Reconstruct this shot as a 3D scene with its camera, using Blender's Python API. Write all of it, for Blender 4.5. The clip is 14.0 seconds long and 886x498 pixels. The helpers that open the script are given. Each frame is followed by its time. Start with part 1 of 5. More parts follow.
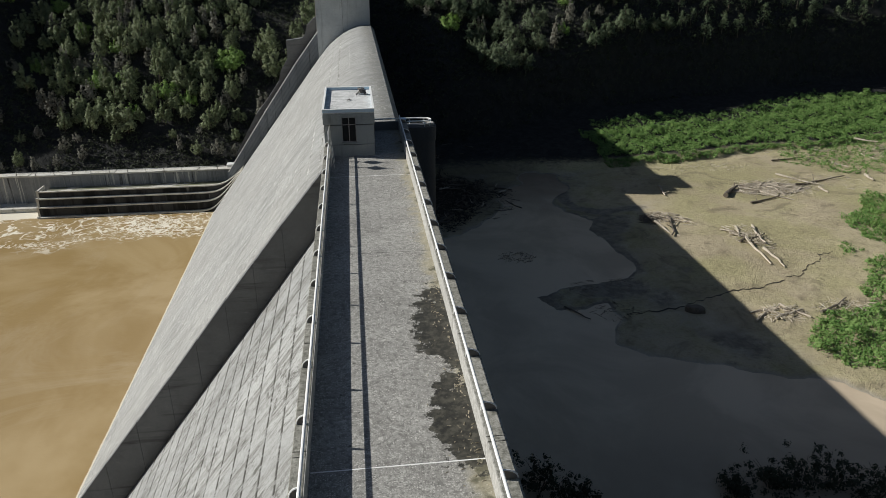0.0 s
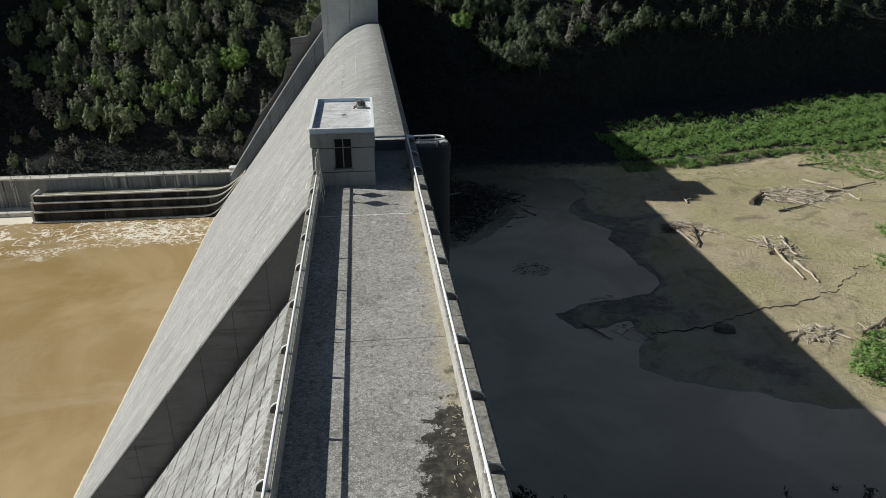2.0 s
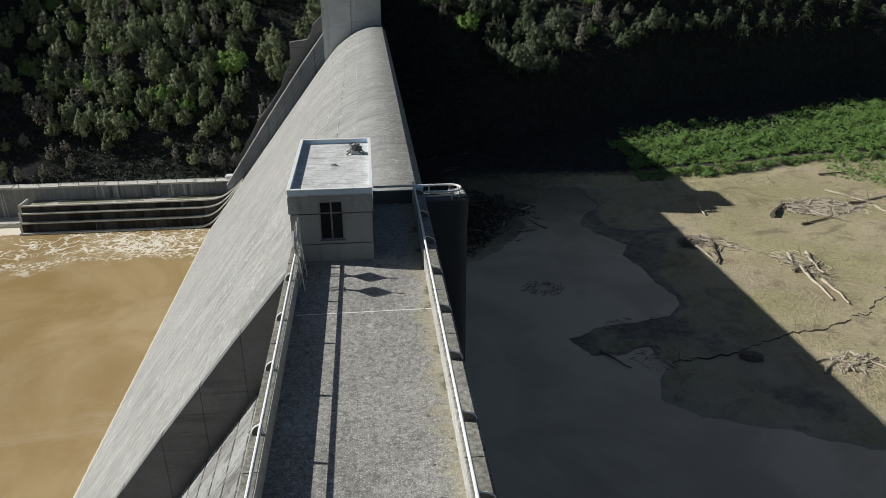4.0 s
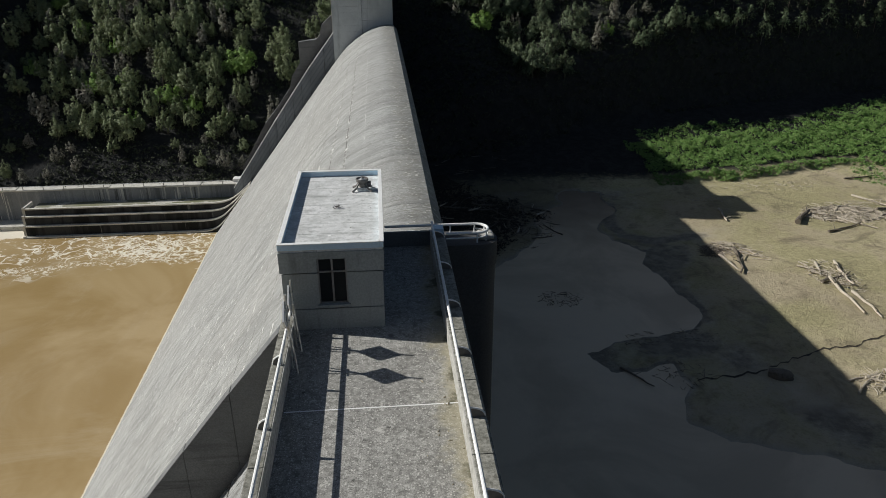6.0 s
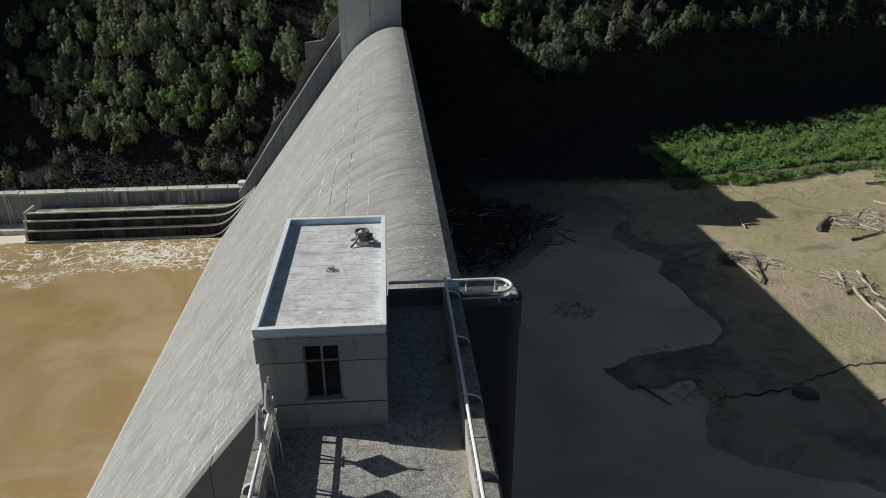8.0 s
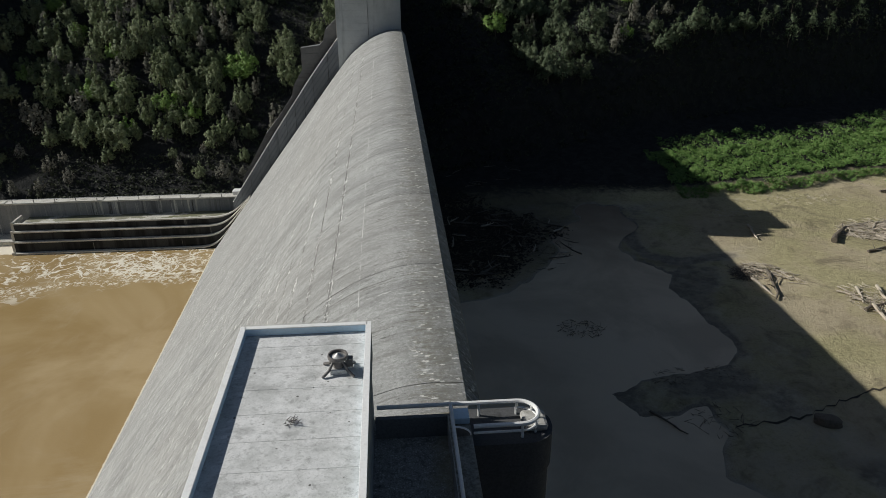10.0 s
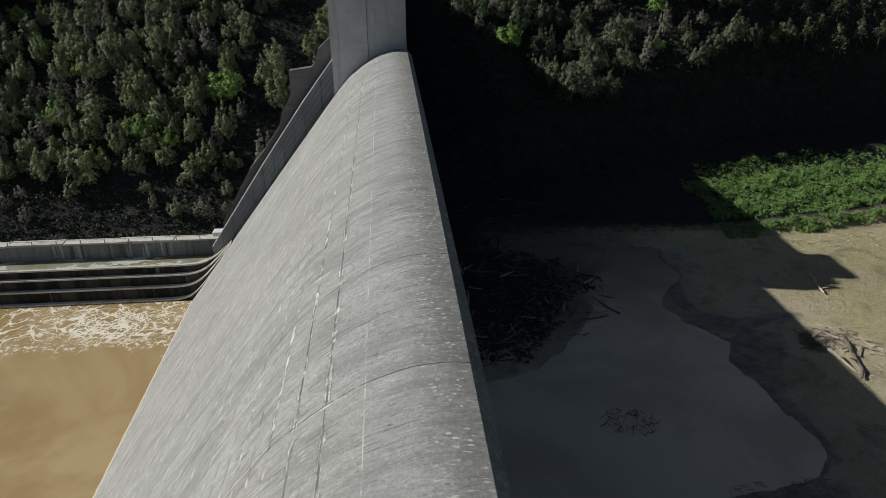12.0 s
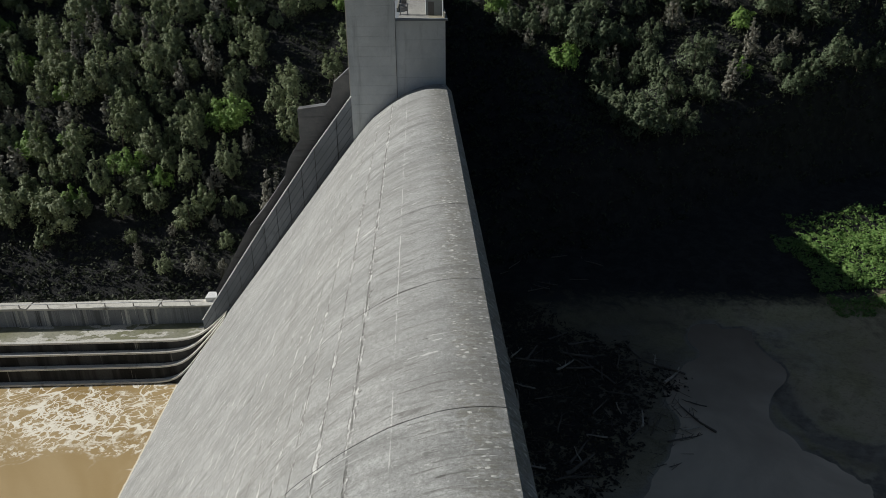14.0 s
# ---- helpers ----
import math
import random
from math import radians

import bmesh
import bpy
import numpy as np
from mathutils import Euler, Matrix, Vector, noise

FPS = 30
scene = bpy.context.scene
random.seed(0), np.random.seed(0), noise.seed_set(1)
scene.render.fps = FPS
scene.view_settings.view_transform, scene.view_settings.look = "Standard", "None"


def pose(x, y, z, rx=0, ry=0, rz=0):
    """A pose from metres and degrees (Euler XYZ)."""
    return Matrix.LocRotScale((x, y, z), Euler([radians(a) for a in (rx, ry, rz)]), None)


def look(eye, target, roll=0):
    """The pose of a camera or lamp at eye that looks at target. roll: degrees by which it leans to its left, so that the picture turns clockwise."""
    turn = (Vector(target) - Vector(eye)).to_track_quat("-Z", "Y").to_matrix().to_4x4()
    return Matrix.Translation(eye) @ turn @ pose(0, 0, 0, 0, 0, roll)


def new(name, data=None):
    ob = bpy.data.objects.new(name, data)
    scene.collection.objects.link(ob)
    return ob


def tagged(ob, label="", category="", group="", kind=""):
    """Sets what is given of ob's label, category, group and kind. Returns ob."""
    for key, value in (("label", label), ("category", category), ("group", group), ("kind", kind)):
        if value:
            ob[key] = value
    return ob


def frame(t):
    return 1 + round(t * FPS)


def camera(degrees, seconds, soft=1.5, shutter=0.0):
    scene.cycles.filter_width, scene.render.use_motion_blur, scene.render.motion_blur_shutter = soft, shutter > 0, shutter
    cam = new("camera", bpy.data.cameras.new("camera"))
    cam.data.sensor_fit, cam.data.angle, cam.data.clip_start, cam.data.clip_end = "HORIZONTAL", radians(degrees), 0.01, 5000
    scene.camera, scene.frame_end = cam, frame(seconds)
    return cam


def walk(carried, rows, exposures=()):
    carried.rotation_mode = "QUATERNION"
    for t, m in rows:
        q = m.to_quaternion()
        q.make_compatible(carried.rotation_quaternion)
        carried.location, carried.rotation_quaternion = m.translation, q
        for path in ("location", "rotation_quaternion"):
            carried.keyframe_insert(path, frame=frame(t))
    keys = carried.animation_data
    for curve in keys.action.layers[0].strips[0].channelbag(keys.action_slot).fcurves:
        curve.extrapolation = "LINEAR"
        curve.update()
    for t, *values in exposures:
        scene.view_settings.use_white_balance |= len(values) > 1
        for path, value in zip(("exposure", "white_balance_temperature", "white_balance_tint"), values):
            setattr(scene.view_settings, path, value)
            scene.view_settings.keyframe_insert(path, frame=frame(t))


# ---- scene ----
cam = camera(63.7, 14.0, soft=0.6)
PATH = [
    (0, (-0.549, -9.754, 13.649), (-0.326, -7.938, 12.841), -0.1),
    (0.5, (-0.454, -7.396, 13.187), (-0.23, -5.581, 12.377), -0.1),
    (1, (-0.169, -5.203, 12.848), (0.054, -3.389, 12.037), -0.1),
    (1.5, (0.04, -2.677, 12.644), (0.262, -0.863, 11.832), -0.1),
    (2, (0.232, 0.017, 12.578), (0.43, 1.833, 11.765), -0.1),
    (2.5, (0.407, 2.843, 12.573), (0.597, 4.66, 11.759), -0.1),
    (3, (0.622, 5.498, 12.585), (0.812, 7.315, 11.771), -0.1),
    (5.5, (0.688, 14.542, 12.502), (0.864, 16.356, 11.68), -0.2),
    (6, (0.72, 15.856, 12.407), (0.88, 17.671, 11.584), -0.2),
    (6.5, (0.74, 16.896, 12.433), (0.881, 18.712, 11.609), -0.2),
    (7, (0.798, 18.173, 12.39), (0.934, 19.989, 11.564), -0.3),
    (7.5, (0.837, 19.417, 12.497), (0.974, 21.232, 11.669), -0.3),
    (8, (0.925, 21.055, 12.524), (1.062, 22.87, 11.695), -0.3),
    (8.2, (0.97, 21.64, 12.6), (1.105, 23.455, 11.771), -0.35),
    (10.3, (1.37, 29.8, 12.82), (1.505, 31.613, 11.989), -0.4),
    (10.5, (1.36, 31.28, 12.7), (1.496, 33.094, 11.87), -0.4),
    (11, (1.17, 36.654, 12.95), (1.311, 38.466, 12.116), -0.35),
    (11.5, (0.81, 44.584, 13.164), (0.942, 46.397, 12.331), -0.4),
    (12, (0.694, 55.473, 13.276), (0.83, 57.286, 12.442), -0.5),
    (12.5, (0.422, 66.665, 13.209), (0.564, 68.478, 12.377), -0.5),
    (13, (0.45, 77.928, 13.196), (0.591, 79.74, 12.363), -0.5),
    (13.5, (0.629, 86.334, 13.131), (0.726, 88.149, 12.297), -0.4),
    (14, (0.54, 89.467, 13.365), (0.598, 91.285, 12.532), -0.4),
]
walk(cam, [(t, look(eye, target, roll)) for t, eye, target, roll in PATH], exposures=((0.0, -0.05), (3.0, 0.0), (5.5, -0.13), (7.5, -0.22), (10.5, -0.31), (12.5, -0.26), (13.5, -0.16), (14.0, -0.22)))

# ---------------------------------------------------------------- daylight
SUN_TO = Vector((-1.556, 0.381, 1.0)).normalized()
SUN_ELEV = math.asin(SUN_TO.z)
SUN_ROT = math.atan2(SUN_TO.x, SUN_TO.y)

world = bpy.data.worlds.new("daylight")
scene.world = world
world.use_nodes = True
wn = world.node_tree
sky = wn.nodes.new("ShaderNodeTexSky")
sky.sky_type = "NISHITA"
sky.sun_disc = False
sky.sun_elevation = SUN_ELEV
sky.sun_rotation = SUN_ROT
wn.links.new(sky.outputs[0], wn.nodes["Background"].inputs[0])
wn.nodes["Background"].inputs[1].default_value = 0.043

sun_lamp = new("sun", bpy.data.lights.new("sun", "SUN"))
sun_lamp.data.energy = 5.0
sun_lamp.data.angle = radians(0.5)
sun_lamp.data.color = (1.0, 0.985, 0.94)
sun_lamp.matrix_world = look(SUN_TO * 400, (0, 0, 0))

# ---------------------------------------------------------------- node helpers


class Nodes:
    """Short hand for building one node material."""

    def __init__(self, name):
        self.mat = bpy.data.materials.new(name)
        self.mat.use_nodes = True
        self.t = self.mat.node_tree
        self.bsdf = self.t.nodes["Principled BSDF"]
        self.out = self.t.nodes["Material Output"]
        self.coord = self.t.nodes.new("ShaderNodeTexCoord").outputs["Object"]

    def put(self, socket, value):
        if isinstance(value, bpy.types.NodeSocket):
            self.t.links.new(value, socket)
        elif isinstance(value, (tuple, list)) and len(value) == 3 and socket.type == "RGBA":
            socket.default_value = (*value, 1)
        else:
            socket.default_value = value

    def mapped(self, scale, move=(0, 0, 0), turn=(0, 0, 0)):
        n = self.t.nodes.new("ShaderNodeMapping")
        self.put(n.inputs["Vector"], self.coord)
        n.inputs["Scale"].default_value = scale
        n.inputs["Location"].default_value = move
        n.inputs["Rotation"].default_value = turn
        return n.outputs[0]

    def noise(self, scale, detail=5, rough=0.6, at=None, warp=0.0):
        n = self.t.nodes.new("ShaderNodeTexNoise")
        self.put(n.inputs["Vector"], at or self.coord)
        n.inputs["Scale"].default_value = scale
        n.inputs["Detail"].default_value = detail
        n.inputs["Roughness"].default_value = rough
        n.inputs["Distortion"].default_value = warp
        return n.outputs["Fac"]

    def cells(self, scale, at=None, feature="F1", out="Distance"):
        n = self.t.nodes.new("ShaderNodeTexVoronoi")
        n.feature = feature
        self.put(n.inputs["Vector"], at or self.coord)
        n.inputs["Scale"].default_value = scale
        return n.outputs[out]

    def ramp(self, fac, lo, hi, a=0.0, b=1.0):
        n = self.t.nodes.new("ShaderNodeMapRange")
        n.interpolation_type = "SMOOTHSTEP"
        self.put(n.inputs[0], fac)
        for i, v in enumerate((lo, hi, a, b)):
            n.inputs[i + 1].default_value = v
        return n.outputs[0]

    def math(self, op, a, b=0.0):
        n = self.t.nodes.new("ShaderNodeMath")
        n.operation = op
        self.put(n.inputs[0], a)
        self.put(n.inputs[1], b)
        return n.outputs[0]

    def mix(self, fac, a, b, blend="MIX"):
        n = self.t.nodes.new("ShaderNodeMix")
        n.data_type = "RGBA"
        n.blend_type = blend
        self.put(n.inputs[0], fac)
        self.put(n.inputs[6], a)
        self.put(n.inputs[7], b)
        return n.outputs[2]

    def axis(self, which):
        n = self.t.nodes.new("ShaderNodeSeparateXYZ")
        self.put(n.inputs[0], self.coord)
        return n.outputs[which]

    def random(self):
        return self.t.nodes.new("ShaderNodeObjectInfo").outputs["Random"]

    def island(self):
        return self.t.nodes.new("ShaderNodeNewGeometry").outputs["Random Per Island"]

    def bump(self, height, strength, distance):
        n = self.t.nodes.new("ShaderNodeBump")
        self.put(n.inputs["Height"], height)
        n.inputs["Strength"].default_value = strength
        n.inputs["Distance"].default_value = distance
        self.put(self.bsdf.inputs["Normal"], n.outputs[0])

    def finish(self, color, rough, metal=0.0, specular=0.4):
        self.put(self.bsdf.inputs["Base Color"], color)
        self.put(self.bsdf.inputs["Roughness"], rough)
        self.put(self.bsdf.inputs["Metallic"], metal)
        self.put(self.bsdf.inputs["Specular IOR Level"], specular)
        return self.mat


def concrete(name, light, dark, stain, streak=(0.05, 0.9, 0.05), stain_amount=0.6, grain=14.0, pale=None, bump=0.25, speck=0.35):
    n = Nodes(name)
    broad = n.noise(0.11, 6, 0.62)
    patch = n.noise(0.9, 5, 0.65)
    run = n.noise(1.0, 6, 0.7, at=n.mapped(streak))
    fine = n.noise(grain, 3, 0.7)
    col = n.mix(n.ramp(broad, 0.3, 0.7), dark, light)
    col = n.mix(n.ramp(patch, 0.42, 0.7, 0, 0.5), col, dark)
    col = n.mix(n.ramp(run, 0.52, 0.75, 0, stain_amount), col, stain)
    if pale:
        col = n.mix(n.ramp(n.noise(1.0, 5, 0.75, at=n.mapped([s * 1.7 for s in streak], (7, 3, 1))), 0.6, 0.78, 0, 0.7), col, pale)
    col = n.mix(n.ramp(fine, 0.3, 0.7, 0, speck), col, [c * 0.72 for c in stain])
    col = n.mix(n.math("MULTIPLY", n.random(), 0.16), col, dark)
    n.bump(n.math("ADD", fine, n.math("MULTIPLY", patch, 0.8)), bump, 0.03)
    return n.finish(col, n.ramp(fine, 0.2, 0.8, 0.8, 0.97))


def plain(name, color, rough=0.6, metal=0.0, wear=None, scale=6.0, amount=0.5, specular=0.4):
    n = Nodes(name)
    a, b = n.noise(scale, 5, 0.65), n.noise(scale * 7, 3, 0.6)
    col = n.mix(n.ramp(a, 0.45, 0.72, 0, amount), color, wear or [c * 0.55 for c in color])
    col = n.mix(n.ramp(b, 0.4, 0.75, 0, 0.3), col, [c * 0.7 for c in color])
    n.bump(b, 0.15, 0.01)
    return n.finish(col, n.ramp(a, 0.3, 0.7, max(0.05, rough - 0.1), min(1, rough + 0.1)), metal, specular)


def leaf_material(name, tones, translucent=0.2, gloss=0.25):
    n = Nodes(name)
    col = n.mix(n.random(), tones[0], tones[1])
    col = n.mix(n.ramp(n.noise(0.9, 3, 0.6), 0.42, 0.62, 0, 0.6), col, tones[2])
    col = n.mix(n.ramp(n.island(), 0.2, 1.0, 0, 0.45), col, tones[2])
    col = n.mix(n.ramp(n.noise(0.5, 3), 0.45, 0.7, 0, 0.25), col, [c * 0.5 for c in tones[0]])
    n.finish(col, 0.62, 0.0, gloss)
    tr = n.t.nodes.new("ShaderNodeBsdfTranslucent")
    n.put(tr.inputs["Color"], col)
    m = n.t.nodes.new("ShaderNodeMixShader")
    m.inputs[0].default_value = translucent
    n.t.links.new(n.bsdf.outputs[0], m.inputs[1])
    n.t.links.new(tr.outputs[0], m.inputs[2])
    n.t.links.new(m.outputs[0], n.out.inputs["Surface"])
    return n.mat


# ---------------------------------------------------------------- materials


def lift_lines(n, start, pitch, width, dash):
    """Where the joints between pours show: thin broken lines at every lift."""
    f = n.math("FRACT", n.math("DIVIDE", n.math("SUBTRACT", n.axis(2), start), pitch))
    d = n.math("MULTIPLY", n.math("MINIMUM", f, n.math("SUBTRACT", 1.0, f)), pitch)
    line = n.ramp(n.math("ADD", d, n.math("MULTIPLY", n.noise(1.6, 6, 0.75), 0.16)), width * 0.3 + 0.065, width + 0.07, 1, 0)
    broken = n.ramp(n.noise(1.0, 6, 0.8, at=n.mapped(dash)), 0.44, 0.52)
    return n.math("MULTIPLY", line, broken)


def ogee_material():
    n = Nodes("spillway_concrete")
    x = n.axis(0)
    broad, patch, fine = n.noise(0.09, 6, 0.62), n.noise(0.7, 5, 0.65), n.noise(11.0, 4, 0.75)
    run = n.noise(1.0, 6, 0.7, at=n.mapped((0.1, 0.9, 0.1)))
    col = n.mix(n.ramp(broad, 0.3, 0.7), (0.33, 0.335, 0.325), (0.44, 0.445, 0.43))
    col = n.mix(n.ramp(n.noise(2.6, 5, 0.75), 0.4, 0.65, 0, 0.45), col, (0.22, 0.225, 0.215))
    col = n.mix(n.ramp(patch, 0.45, 0.7, 0, 0.35), col, (0.26, 0.26, 0.245))
    col = n.mix(n.ramp(run, 0.48, 0.66, 0, 0.7), col, (0.2, 0.2, 0.187))
    # dark and pale scours running down the chute
    gate = n.ramp(n.noise(0.25, 3), 0.42, 0.6)
    dark = n.ramp(n.noise(1.0, 3, 0.6, at=n.mapped((0.3, 4.2, 0.3), turn=(0, 0, 0.05))), 0.565, 0.635)
    pale = n.ramp(n.noise(1.0, 3, 0.6, at=n.mapped((0.35, 3.6, 0.35), (9, 4, 2), (0, 0, -0.04))), 0.6, 0.68)
    col = n.mix(n.math("MULTIPLY", dark, n.math("MULTIPLY", gate, 0.8)), col, (0.12, 0.115, 0.105))
    some = n.math("MULTIPLY", n.ramp(n.noise(0.33, 3), 0.5, 0.62), n.ramp(x, -1.0, -7.0, 0.12, 0.7))
    col = n.mix(n.math("MULTIPLY", pale, some), col, (0.68, 0.68, 0.65))
    # joints between pours
    low = n.ramp(n.axis(2), -11.6, -12.2)
    f = n.math("FRACT", n.math("DIVIDE", n.math("SUBTRACT", n.axis(2), -12.5), 1.5))
    gap = n.math("MULTIPLY", n.math("MINIMUM", f, n.math("SUBTRACT", 1.0, f)), 1.5)
    dashed = n.ramp(n.noise(1.0, 5, 0.7, at=n.mapped((0.0, 0.4, 0.55))), 0.44, 0.56, 0.12, 1.0)
    joint = n.math("MULTIPLY", n.ramp(n.math("ADD", gap, n.math("MULTIPLY", n.noise(2.5, 4, 0.7), 0.12)), 0.085, 0.13, 1, 0), dashed)
    chipped = n.math("ADD", gap, n.math("MULTIPLY", n.noise(1.4, 5, 0.7), 0.5))
    spall_at = n.math("MULTIPLY", n.ramp(n.noise(1.0, 4, 0.6, at=n.mapped((0.0, 0.5, 0.8), (0, 17, 3))), 0.46, 0.56), low)
    col = n.mix(n.math("MULTIPLY", n.ramp(chipped, 0.38, 0.42, 0.8, 0), spall_at), col, (0.09, 0.088, 0.08))
    col = n.mix(n.math("MULTIPLY", n.ramp(chipped, 0.325, 0.36, 0.95, 0), spall_at), col, (0.74, 0.74, 0.71))
    col = n.mix(n.math("MULTIPLY", n.math("MULTIPLY", joint, low), 0.9), col, (0.05, 0.048, 0.043))
    seam = n.ramp(n.math("ABSOLUTE", n.math("ADD", x, n.math("ADD", 1.25, n.math("MULTIPLY", n.noise(0.4, 2), 0.12)))), 0.015, 0.05, 1, 0)
    col = n.mix(n.math("MULTIPLY", seam, n.ramp(n.noise(0.5, 3), 0.4, 0.6, 0.1, 0.85)), col, (0.66, 0.66, 0.63))
    split = n.ramp(n.math("ABSOLUTE", n.math("ADD", x, n.math("ADD", 3.62, n.math("MULTIPLY", n.noise(0.8, 3), 0.2)))), 0.015, 0.05, 1, 0)
    col = n.mix(n.math("MULTIPLY", split, n.ramp(n.noise(0.35, 4, 0.7), 0.42, 0.55, 0.3, 1.0)), col, (0.04, 0.038, 0.034))
    for at, amount in ((5.35, 0.75), (2.45, 0.35), (7.4, 0.6)):
        crackle = n.ramp(n.math("ABSOLUTE", n.math("ADD", x, n.math("ADD", at, n.math("MULTIPLY", n.noise(1.1, 4, 0.7), 0.4)))), 0.015, 0.05, 1, 0)
        col = n.mix(n.math("MULTIPLY", crackle, n.ramp(n.noise(0.5, 4, 0.7, at=n.mapped((0, 1, 0), (at, 0, at))), 0.45, 0.6, 0, amount)), col, (0.07, 0.066, 0.06))
    # lichen and grit along the crown
    crown = n.math("MULTIPLY", n.ramp(n.math("ADD", x, n.math("MULTIPLY", n.noise(0.3, 3), 1.5)), 2.2, 3.6), n.ramp(n.noise(0.5, 4, 0.7), 0.3, 0.55))
    col = n.mix(n.math("MULTIPLY", crown, n.ramp(n.noise(1.0, 5, 0.75, at=n.mapped((1.4, 3.5, 1.4))), 0.42, 0.6, 0, 0.75)), col, (0.17, 0.16, 0.12))
    strip = n.math("MULTIPLY", n.ramp(n.math("ADD", x, n.math("MULTIPLY", n.noise(0.6, 5, 0.7), 1.2)), 3.3, 4.0), n.ramp(x, 4.75, 4.4, 0.2, 1.0))
    col = n.mix(n.math("MULTIPLY", strip, n.ramp(n.noise(2.2, 5, 0.8), 0.38, 0.6, 0.15, 0.55)), col, (0.17, 0.165, 0.14))
    spots = n.ramp(n.math("ADD", n.cells(1.0, n.mapped((1.5, 2.6, 1.5))), n.math("MULTIPLY", n.noise(4, 3, 0.7), 0.5)), 0.45, 0.5, 1, 0)
    spots = n.math("MULTIPLY", spots, n.ramp(n.noise(0.35, 3), 0.3, 0.42))
    col = n.mix(n.math("MULTIPLY", crown, n.math("MULTIPLY", spots, 0.9)), col, (0.74, 0.73, 0.68))
    band = n.noise(1.0, 5, 0.65, at=n.mapped((0.13, 0.42, 0.13), (2, 5, 0), (0, 0, 0.3)))
    col = n.mix(n.ramp(band, 0.5, 0.62, 0, 0.45), col, (0.17, 0.172, 0.165))
    grit = n.noise(4.5, 4, 0.8)
    col = n.mix(n.ramp(grit, 0.5, 0.64, 0, 0.45), col, (0.15, 0.15, 0.14))
    col = n.mix(n.ramp(grit, 0.45, 0.34, 0, 0.4), col, (0.6, 0.6, 0.57))
    col = n.mix(n.ramp(fine, 0.5, 0.62, 0, 0.45), col, (0.13, 0.128, 0.12))
    # Scours in relief: lit edge and offset shadow side, both put into the colour.
    for shift, lean, amount in ((0.0, 0.05, 0.65), (31.0, -0.06, 0.6)):
        lit = n.noise(1.0, 4, 0.65, at=n.mapped((0.3, 2.6, 0.3), (shift, shift, 0), (0, 0, lean)))
        dim = n.noise(1.0, 4, 0.65, at=n.mapped((0.3, 2.6, 0.3), (shift, shift + 0.25, 0), (0, 0, lean)))
        here = n.ramp(n.noise(0.16, 4, 0.6, at=n.mapped((1, 1, 1), (shift, 2, 3))), 0.4, 0.58, 0.1, 1.0)
        down = n.math("MULTIPLY", here, n.ramp(x, -1.0, -7.0, 0.1, amount))
        col = n.mix(n.math("MULTIPLY", n.ramp(dim, 0.625, 0.65), down), col, (0.1, 0.1, 0.092))
        col = n.mix(n.math("MULTIPLY", n.ramp(lit, 0.635, 0.66), down), col, (0.7, 0.7, 0.67))
    slant = n.mapped((0.5, 2.2, 0.5), (3, 8, 1), (0, 0, 0.5))
    chip = n.math("MULTIPLY", n.ramp(n.noise(1.0, 4, 0.7, at=slant), 0.62, 0.68), n.ramp(n.noise(0.12, 3), 0.42, 0.6, 0.15, 1.0))
    col = n.mix(n.math("MULTIPLY", chip, 0.8), col, (0.72, 0.72, 0.69))
    nick = n.ramp(n.noise(1.0, 4, 0.7, at=n.mapped((0.7, 2.6, 0.7), (1, 3, 8), (0, 0, -0.3))), 0.64, 0.7)
    col = n.mix(n.math("MULTIPLY", nick, 0.8), col, (0.08, 0.078, 0.07))
    col = n.mix(n.math("MULTIPLY", n.random(), 0.2), col, (0.3, 0.29, 0.27))
    n.bump(n.math("ADD", fine, n.math("ADD", n.math("MULTIPLY", run, 2.0), n.math("MULTIPLY", patch, 1.2))), 0.6, 0.05)
    return n.finish(col, n.ramp(fine, 0.2, 0.8, 0.8, 0.97))


def basin_material():
    n = Nodes("stained_basin_concrete")
    run = n.noise(1.0, 5, 0.7, at=n.mapped((0.8, 0.8, 0.02)))
    thin = n.noise(1.0, 4, 0.7, at=n.mapped((1.1, 1.1, 0.03), (5, 0, 0)))
    broad, fine = n.noise(0.07, 4), n.noise(6, 4, 0.7)
    col = n.mix(n.ramp(broad, 0.35, 0.65), (0.2, 0.21, 0.22), (0.34, 0.35, 0.36))
    group = n.noise(0.05, 3, at=n.mapped((1, 1, 0), (3, 0, 0)))
    col = n.mix(n.math("MULTIPLY", n.ramp(run, 0.52, 0.6), n.ramp(group, 0.42, 0.56, 0.25, 1.0)), col, (0.05, 0.05, 0.048))
    col = n.mix(n.math("MULTIPLY", n.ramp(thin, 0.54, 0.58), n.ramp(group, 0.44, 0.56, 0.15, 1.0)), col, (0.66, 0.65, 0.6))
    col = n.mix(n.ramp(fine, 0.45, 0.7, 0, 0.4), col, (0.1, 0.1, 0.095))
    n.bump(fine, 0.3, 0.04)
    return n.finish(col, 0.85)


